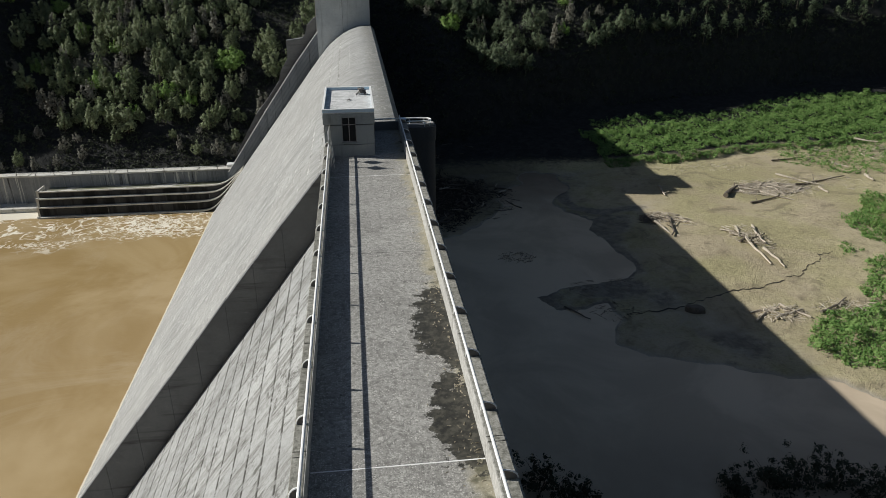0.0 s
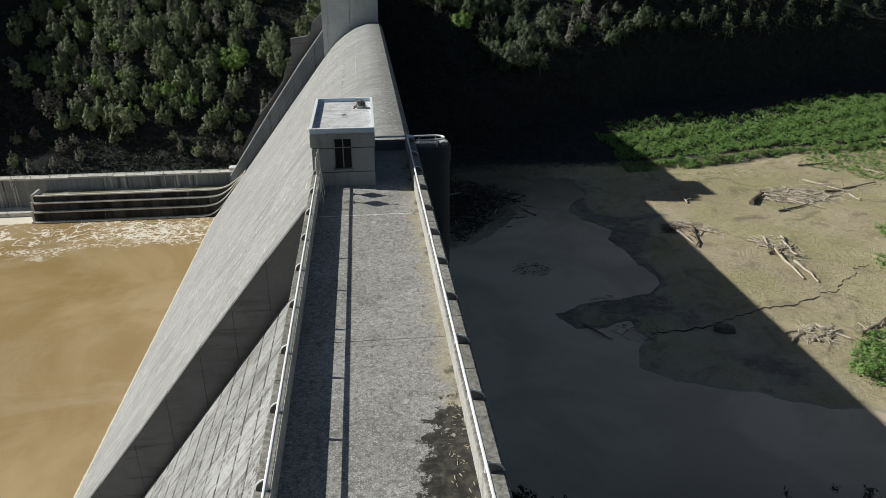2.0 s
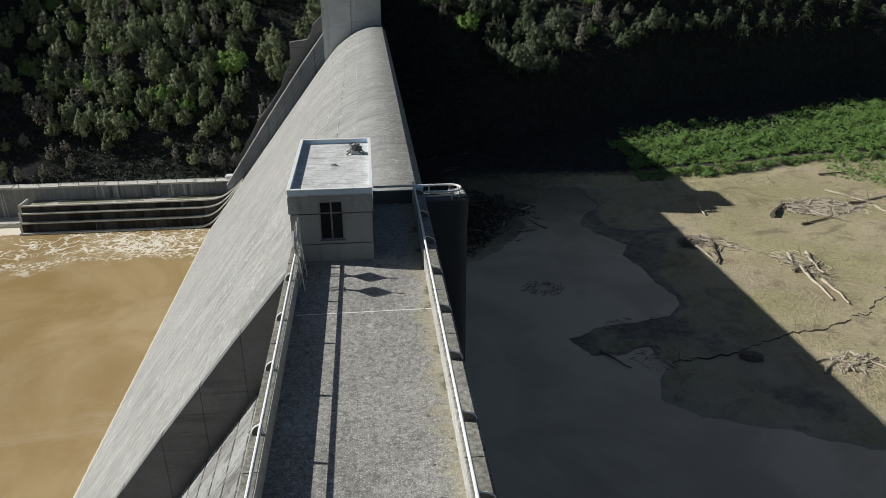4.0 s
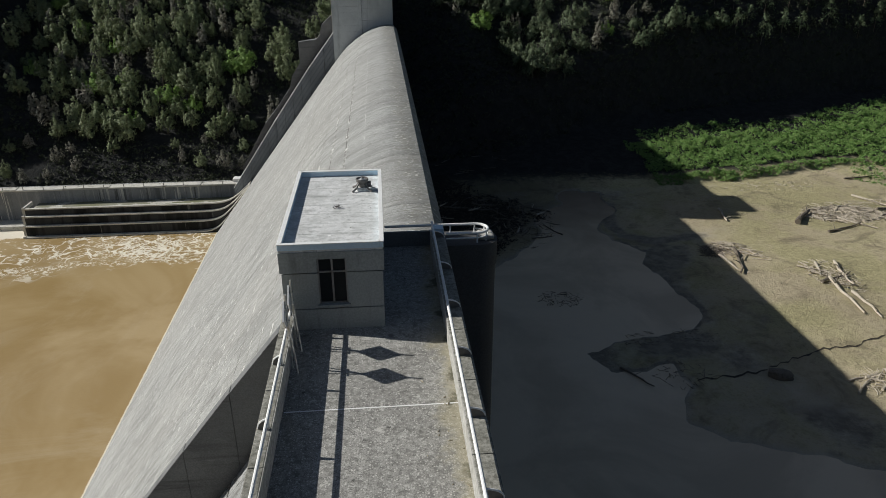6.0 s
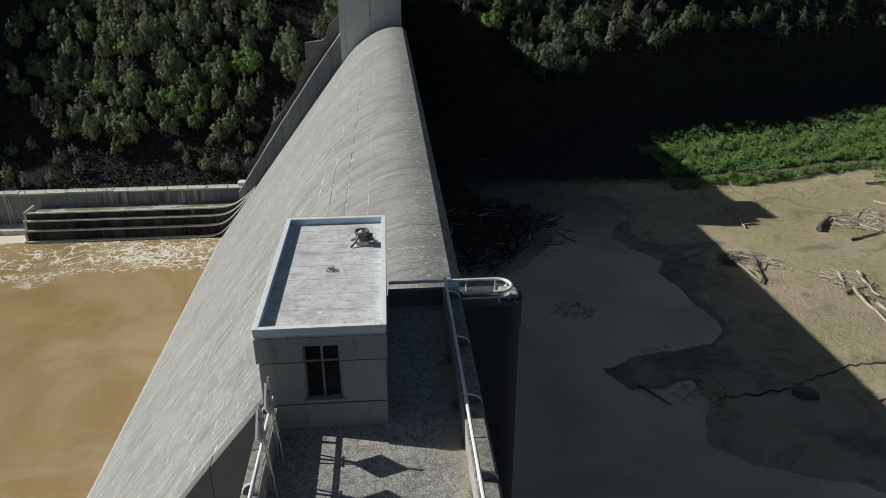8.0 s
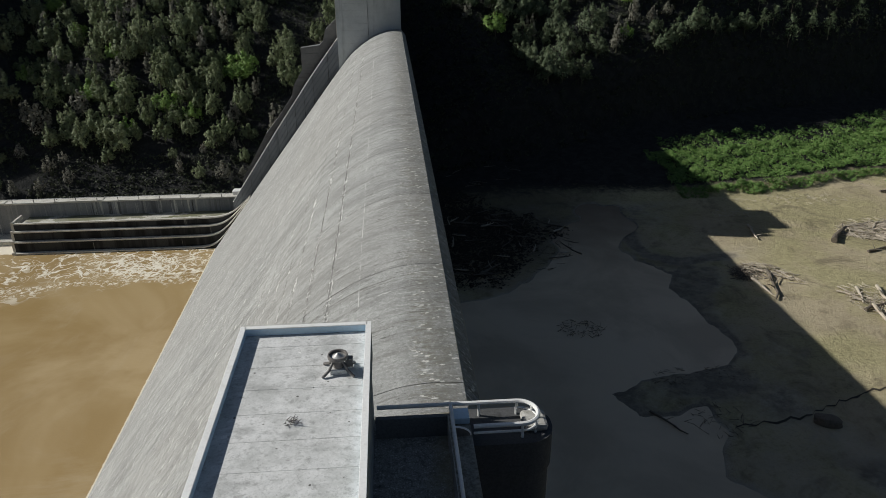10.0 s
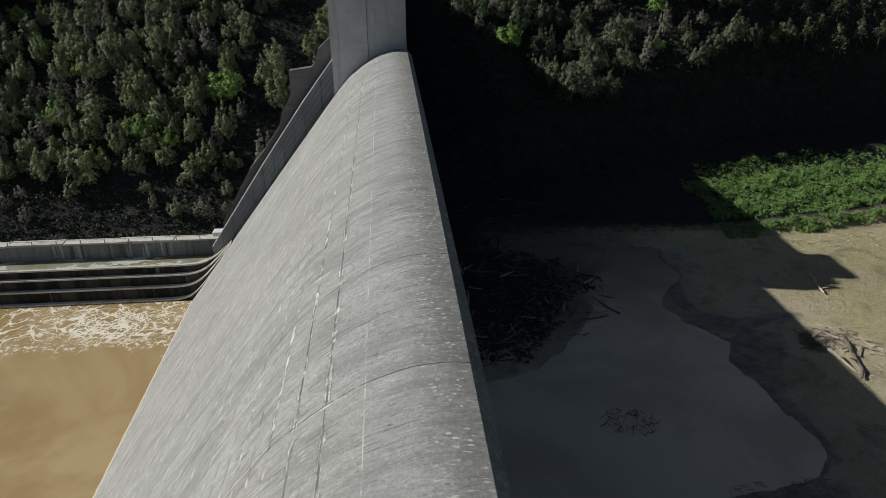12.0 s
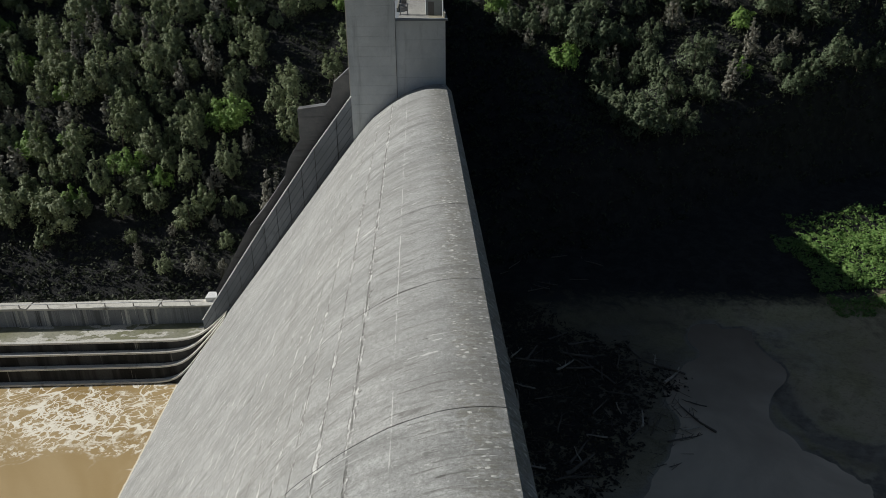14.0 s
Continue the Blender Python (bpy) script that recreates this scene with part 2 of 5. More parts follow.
def riser_material():
    n = Nodes("wet_algae_concrete")
    run = n.noise(1.0, 5, 0.65, at=n.mapped((0.16, 0.16, 0.012)))
    thin = n.noise(1.0, 4, 0.7, at=n.mapped((0.7, 0.7, 0.03), (4, 1, 0)))
    fine = n.noise(5, 4, 0.75)
    col = n.mix(n.ramp(run, 0.44, 0.56), (0.06, 0.061, 0.06), (0.014, 0.014, 0.013))
    col = n.mix(n.ramp(thin, 0.64, 0.7, 0, 0.6), col, (0.36, 0.35, 0.32))
    col = n.mix(n.ramp(fine, 0.48, 0.65, 0, 0.6), col, (0.03, 0.03, 0.026))
    n.bump(fine, 0.4, 0.05)
    return n.finish(col, 0.8, 0.0, 0.2)


def silt_material():
    n = Nodes("algae_silt")
    col = n.mix(n.ramp(n.noise(0.2, 4), 0.4, 0.6), (0.2, 0.2, 0.12), (0.27, 0.265, 0.2))
    pale = n.noise(1.0, 5, 0.65, at=n.mapped((0.16, 0.3, 0.2), (4, 2, 0)))
    col = n.mix(n.ramp(pale, 0.52, 0.56, 0, 0.9), col, (0.6, 0.58, 0.52))
    col = n.mix(n.ramp(n.noise(2.5, 5, 0.75), 0.5, 0.65, 0, 0.5), col, (0.09, 0.09, 0.06))
    return n.finish(col, 0.7, 0.0, 0.3)


def face_material():
    n = Nodes("face_concrete")
    broad, patch, fine = n.noise(0.12, 6, 0.62), n.noise(0.9, 5, 0.7), n.noise(12.0, 4, 0.75)
    run = n.noise(1.0, 6, 0.75, at=n.mapped((0.1, 1.2, 0.1)))
    col = n.mix(n.ramp(broad, 0.3, 0.7), (0.29, 0.295, 0.29), (0.42, 0.425, 0.415))
    col = n.mix(n.ramp(n.noise(3.0, 5, 0.8), 0.45, 0.65, 0, 0.5), col, (0.15, 0.15, 0.142))
    col = n.mix(n.ramp(run, 0.48, 0.66, 0, 0.85), col, (0.14, 0.138, 0.125))
    col = n.mix(n.math("MULTIPLY", lift_lines(n, -70.0 + 1.42, 1.5, 0.15, (0.0, 0.9, 0.6)), 0.95), col, (0.05, 0.048, 0.042))
    blot = n.math("MULTIPLY", n.ramp(n.noise(0.22, 3), 0.5, 0.64), n.ramp(n.noise(2.2, 5, 0.75), 0.48, 0.6))
    col = n.mix(n.math("MULTIPLY", blot, 0.85), col, (0.06, 0.058, 0.048))
    scab = n.math("MULTIPLY", n.ramp(n.noise(0.5, 4), 0.45, 0.57), n.ramp(n.noise(1.0, 5, 0.75, at=n.mapped((0.5, 2.2, 0.5), turn=(0, 0, 0.4))), 0.52, 0.6))
    col = n.mix(n.math("MULTIPLY", scab, 0.75), col, (0.07, 0.068, 0.058))
    moss = n.math("MULTIPLY", n.ramp(n.axis(2), -9.5, -6.5), n.ramp(patch, 0.45, 0.62))
    col = n.mix(n.math("MULTIPLY", moss, 0.7), col, (0.12, 0.115, 0.07))
    col = n.mix(n.ramp(fine, 0.45, 0.75, 0, 0.4), col, (0.15, 0.145, 0.13))
    n.bump(n.math("ADD", fine, n.math("MULTIPLY", patch, 1.2)), 0.45, 0.04)
    return n.finish(col, 0.92)


def roof_material():
    n = Nodes("roof_felt")
    patch, mid, fine = n.noise(1.3, 6, 0.75), n.noise(5.0, 5, 0.75), n.noise(18.0, 3, 0.7)
    wipe = n.noise(1.0, 5, 0.7, at=n.mapped((0.8, 1.6, 1.0)))
    col = n.mix(n.ramp(patch, 0.35, 0.65), (0.52, 0.525, 0.51), (0.72, 0.72, 0.71))
    col = n.mix(n.ramp(wipe, 0.5, 0.7, 0, 0.6), col, (0.32, 0.325, 0.315))
    col = n.mix(n.ramp(mid, 0.52, 0.68, 0, 0.6), col, (0.26, 0.262, 0.25))
    col = n.mix(n.ramp(mid, 0.42, 0.32, 0, 0.6), col, (0.76, 0.76, 0.74))
    splash = n.ramp(n.math("ADD", n.cells(1.5), n.math("MULTIPLY", n.noise(9, 3), 0.2)), 0.17, 0.21, 0.9, 0)
    col = n.mix(splash, col, (0.82, 0.82, 0.8))
    speck = n.ramp(n.math("ADD", n.cells(2.7, n.mapped((1, 1, 1), (3, 8, 0))), n.math("MULTIPLY", n.noise(12, 3), 0.15)), 0.13, 0.16, 0.9, 0)
    col = n.mix(speck, col, (0.07, 0.068, 0.06))
    col = n.mix(n.ramp(fine, 0.5, 0.7, 0, 0.35), col, (0.22, 0.22, 0.21))
    n.bump(n.math("ADD", mid, n.math("MULTIPLY", fine, 0.5)), 0.3, 0.02)
    return n.finish(col, 0.88)


M_OGEE = ogee_material()
M_WALL = concrete("wall_concrete", (0.27, 0.3, 0.33), (0.17, 0.19, 0.21), (0.07, 0.074, 0.078), streak=(0.8, 0.8, 0.06))
M_DARK = concrete("weathered_shaded_concrete", (0.23, 0.235, 0.235), (0.14, 0.144, 0.146), (0.05, 0.05, 0.05), streak=(0.12, 0.12, 1.6), stain_amount=0.8, pale=(0.4, 0.41, 0.41))
# Near-black tones: the pier's shade is put into its colour.
M_PIER = concrete("shaded_pier_concrete", (0.12, 0.122, 0.125), (0.075, 0.077, 0.08), (0.03, 0.03, 0.03), streak=(1.2, 1.2, 0.08), stain_amount=0.8)
M_FACE = face_material()
M_BASIN = basin_material()
M_RISER = riser_material()
M_TREAD = concrete("pale_tread_concrete", (0.74, 0.72, 0.66), (0.6, 0.58, 0.52), (0.16, 0.15, 0.12), streak=(0.5, 0.5, 0.5), stain_amount=0.9)
M_TOWER = concrete("blue_grey_concrete", (0.68, 0.72, 0.73), (0.5, 0.545, 0.56), (0.22, 0.245, 0.255), streak=(0.6, 0.6, 0.07), stain_amount=0.7, pale=(0.78, 0.8, 0.8))
M_LEDGE = concrete("mossy_concrete", (0.48, 0.465, 0.42), (0.24, 0.235, 0.2), (0.06, 0.06, 0.04), streak=(2.6, 2.6, 2.6), stain_amount=0.85, grain=8, pale=(0.78, 0.76, 0.7), speck=0.7)
M_PARAPET = concrete("pale_parapet", (0.62, 0.61, 0.58), (0.42, 0.41, 0.38), (0.15, 0.14, 0.105), streak=(2.4, 2.4, 0.5), stain_amount=0.75, grain=8, pale=(0.8, 0.79, 0.76), speck=0.5)
M_SILT = silt_material()
M_DEBRIS = plain("dark_litter", (0.03, 0.026, 0.02), 0.85)
M_WHITE = plain("white_paint", (0.86, 0.86, 0.84), 0.45, 0.0, (0.55, 0.52, 0.46), 2.0, 0.35)
# On the roof rim this blue is sky light in shade, put into white paint.
M_BLUE = plain("blue_tinted_paint", (0.56, 0.71, 0.82), 0.45, 0.0, (0.42, 0.56, 0.68), 2.5, 0.4)
M_PLASTER = concrete("gatehouse_plaster", (0.42, 0.44, 0.43), (0.31, 0.33, 0.32), (0.17, 0.18, 0.17), streak=(2.2, 2.2, 0.3), stain_amount=0.7, bump=0.15)
M_ROOF = roof_material()
M_FRAME = plain("dark_window_frame", (0.16, 0.15, 0.14), 0.5)
M_STEEL = plain("weathered_steel", (0.3, 0.3, 0.3), 0.5, 0.6, (0.2, 0.12, 0.07))
M_GALV = plain("galvanised_metal", (0.6, 0.6, 0.58), 0.45, 0.7, (0.35, 0.33, 0.3))
M_WOOD = plain("bleached_driftwood", (0.5, 0.44, 0.35), 0.85, 0.0, (0.2, 0.165, 0.125), 1.3, 0.7)
M_WETWOOD = plain("wet_dark_driftwood", (0.16, 0.135, 0.105), 0.7, 0.0, (0.07, 0.06, 0.045), 1.3, 0.7)
M_CRACK = plain("wet_mud", (0.05, 0.042, 0.03), 0.7)
M_BARK = plain("bark", (0.14, 0.115, 0.09), 0.9)
M_LITTER = plain("dry_litter", (0.42, 0.37, 0.27), 0.9, 0.0, (0.12, 0.1, 0.07), 3.0, 0.8)
M_LEAF = leaf_material("leaves", ((0.12, 0.17, 0.075), (0.21, 0.25, 0.14), (0.36, 0.4, 0.22)))
# Leaf tones cut to about 60 percent, putting the slope's shade into the colour.
M_LEAF_SHADED = leaf_material("shaded_leaves", ((0.075, 0.115, 0.06), (0.12, 0.155, 0.09), (0.23, 0.27, 0.16)))
M_LEAF_GREY = leaf_material("grey_leaves", ((0.17, 0.175, 0.13), (0.24, 0.235, 0.19), (0.36, 0.34, 0.28)))
M_LEAF_BRIGHT = leaf_material("bright_leaves", ((0.15, 0.27, 0.065), (0.19, 0.31, 0.08), (0.34, 0.48, 0.14)))
M_GRASS = leaf_material("bank_plants", ((0.1, 0.22, 0.05), (0.15, 0.27, 0.07), (0.3, 0.42, 0.14)))
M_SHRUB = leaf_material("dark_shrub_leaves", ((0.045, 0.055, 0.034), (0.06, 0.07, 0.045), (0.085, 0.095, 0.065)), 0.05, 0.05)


def deck_material():
    n = Nodes("deck_concrete")
    broad, mid, fine = n.noise(0.35, 5, 0.6), n.noise(6.0, 4, 0.75), n.noise(26, 3, 0.7)
    pebble = n.cells(15.0)
    tone = n.cells(15.0, out="Color")
    sep = n.t.nodes.new("ShaderNodeSeparateColor")
    n.put(sep.inputs[0], tone)
    col = n.mix(n.ramp(broad, 0.3, 0.7), (0.28, 0.272, 0.25), (0.4, 0.39, 0.36))
    col = n.mix(n.ramp(mid, 0.47, 0.6, 0, 0.6), col, (0.13, 0.127, 0.117))
    stone = n.math("MULTIPLY", n.ramp(pebble, 0.25, 0.45, 1, 0), n.ramp(sep.outputs[0], 0.35, 0.7))
    col = n.mix(n.math("MULTIPLY", stone, 0.7), col, (0.66, 0.64, 0.6))
    ring = n.ramp(n.math("ABSOLUTE", n.math("SUBTRACT", n.math("ADD", n.cells(6.5, n.mapped((1, 1, 1), (2, 7, 0))), n.math("MULTIPLY", n.noise(9, 4, 0.7), 0.6)), 0.62)), 0.03, 0.1, 1, 0)
    col = n.mix(n.math("MULTIPLY", ring, n.ramp(n.noise(2.4, 4, 0.7), 0.42, 0.6, 0.0, 0.5)), col, (0.66, 0.64, 0.6))
    col = n.mix(n.ramp(fine, 0.5, 0.62, 0, 0.6), col, (0.1, 0.097, 0.085))
    blotch = n.math("MULTIPLY", n.ramp(n.noise(0.45, 4, 0.65), 0.46, 0.6, 0.15, 1.0), n.ramp(n.noise(3.2, 6, 0.8), 0.5, 0.6))
    col = n.mix(n.math("MULTIPLY", blotch, 0.45), col, (0.1, 0.098, 0.088))
    spall = n.ramp(n.noise(2.1, 5, 0.75, at=n.mapped((1, 1, 1), (5, 2, 9))), 0.6, 0.66, 0, 0.7)
    col = n.mix(spall, col, (0.56, 0.54, 0.5))
    spat = n.ramp(n.math("ADD", n.cells(1.3), n.math("MULTIPLY", n.noise(7, 3), 0.25)), 0.17, 0.2, 0.8, 0)
    col = n.mix(spat, col, (0.07, 0.068, 0.06))
    x, y = n.axis(0), n.axis(1)
    # yellowish grime and moss along the upstream kerb
    rag = n.math("SUBTRACT", n.noise(0.6, 6, 0.7), 0.5)
    side = n.math("ADD", x, n.math("MULTIPLY", rag, 2.4))
    col = n.mix(n.ramp(side, 1.9, 2.5, 0, 0.55), col, (0.36, 0.32, 0.2))
    col = n.mix(n.math("MULTIPLY", n.ramp(side, 2.25, 2.5), n.ramp(n.noise(0.7, 4), 0.5, 0.6, 0, 0.8)), col, (0.07, 0.068, 0.04))
    # two damp silty patches where rain water stands
    wet = None
    for cx, cy, rx, ry in ((2.35, 13.8, 1.1, 3.1), (2.3, 8.1, 0.98, 2.5)):
        a = n.math("POWER", n.math("DIVIDE", n.math("SUBTRACT", x, cx), rx), 2.0)
        c = n.math("POWER", n.math("DIVIDE", n.math("SUBTRACT", y, cy), ry), 2.0)
        d = n.math("ADD", n.math("ADD", a, c), n.math("MULTIPLY", n.math("SUBTRACT", n.noise(1.3, 8, 0.72), 0.5), 5.0))
        one = n.ramp(d, 0.95, 1.08, 1, 0)
        wet = one if wet is None else n.math("MAXIMUM", wet, one)
    col = n.mix(wet, col, n.mix(n.ramp(n.noise(3.5, 5, 0.7), 0.4, 0.65), (0.03, 0.029, 0.024), (0.085, 0.08, 0.062)))
    n.bump(n.math("ADD", fine, mid), 0.35, 0.015)
    return n.finish(col, n.ramp(wet, 0, 1, 0.9, 0.5))


def ground_material():
    n = Nodes("ground_soil")
    z, y = n.axis(2), n.axis(1)
    broad, mid, fine = n.noise(0.035, 5, 0.6), n.noise(0.4, 6, 0.7, warp=0.6), n.noise(4.0, 4, 0.7)
    mud = n.mix(n.ramp(broad, 0.35, 0.65), (0.38, 0.325, 0.2), (0.51, 0.44, 0.28))
    mud = n.mix(n.ramp(mid, 0.5, 0.72, 0, 0.55), mud, (0.25, 0.22, 0.135))
    mud = n.mix(n.ramp(fine, 0.5, 0.8, 0, 0.4), mud, (0.5, 0.45, 0.33))
    clod = n.noise(1.6, 6, 0.8)
    mud = n.mix(n.ramp(clod, 0.5, 0.68, 0, 0.6), mud, (0.17, 0.145, 0.09))
    mud = n.mix(n.ramp(clod, 0.45, 0.3, 0, 0.4), mud, (0.52, 0.47, 0.35))
    tint = n.noise(0.045, 5, 0.65, warp=0.5, at=n.mapped((1, 1, 1), (40, 9, 0)))
    mud = n.mix(n.ramp(tint, 0.42, 0.58, 0, 0.55), mud, n.mix(n.ramp(clod, 0.4, 0.6), (0.43, 0.39, 0.2), (0.3, 0.285, 0.14)))
    mud = n.mix(n.ramp(tint, 0.46, 0.36, 0, 0.4), mud, (0.45, 0.37, 0.27))
    stain = n.math("MULTIPLY", n.ramp(n.noise(0.11, 6, 0.72, warp=0.8), 0.5, 0.66), 0.55)
    mud = n.mix(stain, mud, (0.15, 0.13, 0.085))
    wob = n.math("ADD", z, n.math("MULTIPLY", n.math("SUBTRACT", mid, 0.5), 0.35))
    wet = n.ramp(wob, -57.0, -56.64, 1, 0)
    damp = n.mix(n.ramp(n.noise(0.09, 5, 0.65, warp=0.5), 0.4, 0.58), (0.48, 0.425, 0.335), (0.37, 0.325, 0.26))
    mud = n.mix(n.math("MULTIPLY", wet, 0.92), mud, damp)
    ooze = n.ramp(n.math("ADD", z, n.math("MULTIPLY", n.math("SUBTRACT", n.noise(0.55, 6, 0.75), 0.5), 0.3)), -56.88, -56.78, 1, 0)
    firm = n.math("MAXIMUM", n.math("MULTIPLY", n.ramp(n.axis(0), 55.5, 57.5), n.ramp(y, 118, 122)), n.math("MULTIPLY", n.math("MULTIPLY", n.ramp(y, 131, 127), n.ramp(y, 110, 116)), n.ramp(n.axis(0), 32, 36)))
    firm = n.math("MAXIMUM", firm, n.math("MULTIPLY", n.math("MULTIPLY", n.ramp(n.axis(0), 62, 65), n.ramp(y, 90.5, 92)), n.ramp(y, 104, 100)))
    ooze = n.math("MULTIPLY", ooze, firm)
    mud = n.mix(n.math("MULTIPLY", ooze, n.ramp(n.noise(0.3, 6, 0.75), 0.4, 0.6, 0.4, 0.85)), mud, (0.15, 0.133, 0.105))
    # Deeper shade by the dam and far bank put into the mud colour.
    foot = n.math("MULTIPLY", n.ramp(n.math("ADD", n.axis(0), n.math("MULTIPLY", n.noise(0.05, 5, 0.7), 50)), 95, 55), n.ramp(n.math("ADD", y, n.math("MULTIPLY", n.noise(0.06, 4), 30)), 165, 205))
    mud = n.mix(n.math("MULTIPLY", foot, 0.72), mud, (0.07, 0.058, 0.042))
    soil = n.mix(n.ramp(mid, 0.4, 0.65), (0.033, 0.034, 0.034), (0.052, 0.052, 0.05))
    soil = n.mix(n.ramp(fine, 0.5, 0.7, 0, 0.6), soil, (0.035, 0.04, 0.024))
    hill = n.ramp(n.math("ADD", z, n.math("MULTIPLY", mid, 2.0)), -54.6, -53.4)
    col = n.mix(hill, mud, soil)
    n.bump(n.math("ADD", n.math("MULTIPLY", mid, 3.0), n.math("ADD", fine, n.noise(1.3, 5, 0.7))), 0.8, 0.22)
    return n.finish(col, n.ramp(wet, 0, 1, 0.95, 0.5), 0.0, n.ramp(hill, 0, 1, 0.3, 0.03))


def brown_water_material():
    n = Nodes("muddy_water")
    broad = n.noise(0.03, 4, 0.6, warp=0.8)
    col = n.mix(n.ramp(broad, 0.35, 0.65), (0.47, 0.35, 0.185), (0.36, 0.25, 0.11))
    # Broad pale drifts: cloud reflections and foam put into the water colour.
    col = n.mix(n.ramp(n.noise(0.022, 6, 0.7, warp=1.2, at=n.mapped((1, 1, 1), (13, 31, 0))), 0.52, 0.72, 0, 0.35), col, (0.56, 0.46, 0.31))
    x, y = n.axis(0), n.axis(1)
    bend = n.t.nodes.new("ShaderNodeTexNoise")
    n.put(bend.inputs["Vector"], n.coord)
    bend.inputs["Scale"].default_value = 0.085
    bend.inputs["Detail"].default_value = 4
    push = n.t.nodes.new("ShaderNodeVectorMath")
    push.operation = "MULTIPLY_ADD"
    n.put(push.inputs[0], bend.outputs["Color"])
    push.inputs[1].default_value = (19, 17, 0)
    n.put(push.inputs[2], n.coord)
    rope = n.ramp(n.math("ADD", n.cells(0.16, push.outputs[0], "DISTANCE_TO_EDGE"), n.math("MULTIPLY", n.noise(1.2, 3), 0.05)), 0.042, 0.085, 1, 0)
    lace = n.ramp(n.math("ADD", n.cells(0.42, push.outputs[0], "DISTANCE_TO_EDGE"), n.math("MULTIPLY", n.noise(1.5, 4, 0.7), 0.12)), 0.075, 0.135, 1, 0)
    lace = n.math("MULTIPLY", lace, n.ramp(n.noise(0.16, 5, 0.7, warp=1.0), 0.44, 0.54, 0.0, 1.0))
    wander = n.math("MULTIPLY", n.math("SUBTRACT", n.noise(0.05, 3), 0.5), 30)
    where = n.ramp(n.math("ADD", y, wander), 176, 187)
    churn = n.math("MULTIPLY", n.ramp(n.math("ADD", x, wander), -104, -78), n.ramp(n.math("ADD", y, n.math("MULTIPLY", wander, 0.5)), 181, 189))
    shore = n.ramp(n.math("ADD", y, n.math("MULTIPLY", n.noise(0.4, 4), 4.0)), 202.2, 203.2)
    strands = n.math("MULTIPLY", n.math("MULTIPLY", rope, where), n.ramp(n.noise(0.2, 4, 0.7), 0.42, 0.54))
    drift = n.ramp(n.math("ABSOLUTE", n.math("SUBTRACT", n.math("ADD", y, n.math("ADD", n.math("MULTIPLY", x, -0.06), n.math("MULTIPLY", wander, 0.45))), 186.0)), 0.6, 2.6, 1, 0)
    strands = n.math("MAXIMUM", strands, n.math("MULTIPLY", drift, n.ramp(n.noise(0.9, 5, 0.75), 0.5, 0.58, 0, 0.9)))
    foam = n.math("MAXIMUM", n.math("MAXIMUM", strands, n.math("MULTIPLY", lace, churn)), n.math("MULTIPLY", shore, 0.85))
    # the boil beside the chute, and the pale line where the water laps the concrete
    ex = n.math("DIVIDE", n.math("ADD", x, n.math("ADD", 59.0, n.math("MULTIPLY", wander, 0.15))), 13.5)
    ey = n.math("DIVIDE", n.math("SUBTRACT", y, n.math("ADD", 190.5, n.math("MULTIPLY", wander, 0.12))), 7.5)
    rad = n.math("SQRT", n.math("ADD", n.math("MULTIPLY", ex, ex), n.math("MULTIPLY", ey, ey)))
    boil = n.ramp(n.math("ADD", rad, n.math("MULTIPLY", n.math("SUBTRACT", n.noise(0.3, 5, 0.7), 0.5), 0.9)), 0.75, 1.15, 1, 0)
    swirl = n.ramp(n.math("ABSOLUTE", n.math("SUBTRACT", n.math("FRACT", n.math("ADD", n.math("MULTIPLY", rad, 2.2), n.math("MULTIPLY", n.noise(0.22, 5, 0.7), 2.6))), 0.5)), 0.03, 0.09, 1, 0)
    curl = n.t.nodes.new("ShaderNodeTexNoise")
    n.put(curl.inputs["Vector"], n.coord)
    curl.inputs["Scale"].default_value = 0.22
    curl.inputs["Detail"].default_value = 5
    bent = n.t.nodes.new("ShaderNodeVectorMath")
    bent.operation = "MULTIPLY_ADD"
    n.put(bent.inputs[0], curl.outputs["Color"])
    bent.inputs[1].default_value = (8, 6, 0)
    n.put(bent.inputs[2], n.coord)
    net = n.ramp(n.math("ADD", n.cells(0.42, bent.outputs[0], "DISTANCE_TO_EDGE"), n.math("MULTIPLY", n.noise(1.6, 5, 0.75), 0.2)), 0.12, 0.185, 1, 0)
    scum = n.ramp(n.noise(0.8, 6, 0.75, warp=1.2), 0.52, 0.68, 0, 0.3)
    foam = n.math("MAXIMUM", foam, n.math("MULTIPLY", boil, n.math("MAXIMUM", n.math("MAXIMUM", swirl, net), scum)))
    lap = n.ramp(n.math("ADD", x, n.math("MULTIPLY", n.noise(0.7, 5, 0.75), 0.5)), -44.95, -44.75)
    foam = n.math("MAXIMUM", foam, n.math("MULTIPLY", lap, 0.8))
    foam = n.math("MULTIPLY", foam, 0.95)
    col = n.mix(foam, col, (0.86, 0.81, 0.69))
    n.bump(n.math("ADD", n.noise(0.9, 4, 0.6, warp=0.5), n.math("MULTIPLY", foam, 0.6)), 0.12, 0.3)
    return n.finish(col, n.ramp(foam, 0, 1, 0.16, 0.7), 0.0, 0.5)


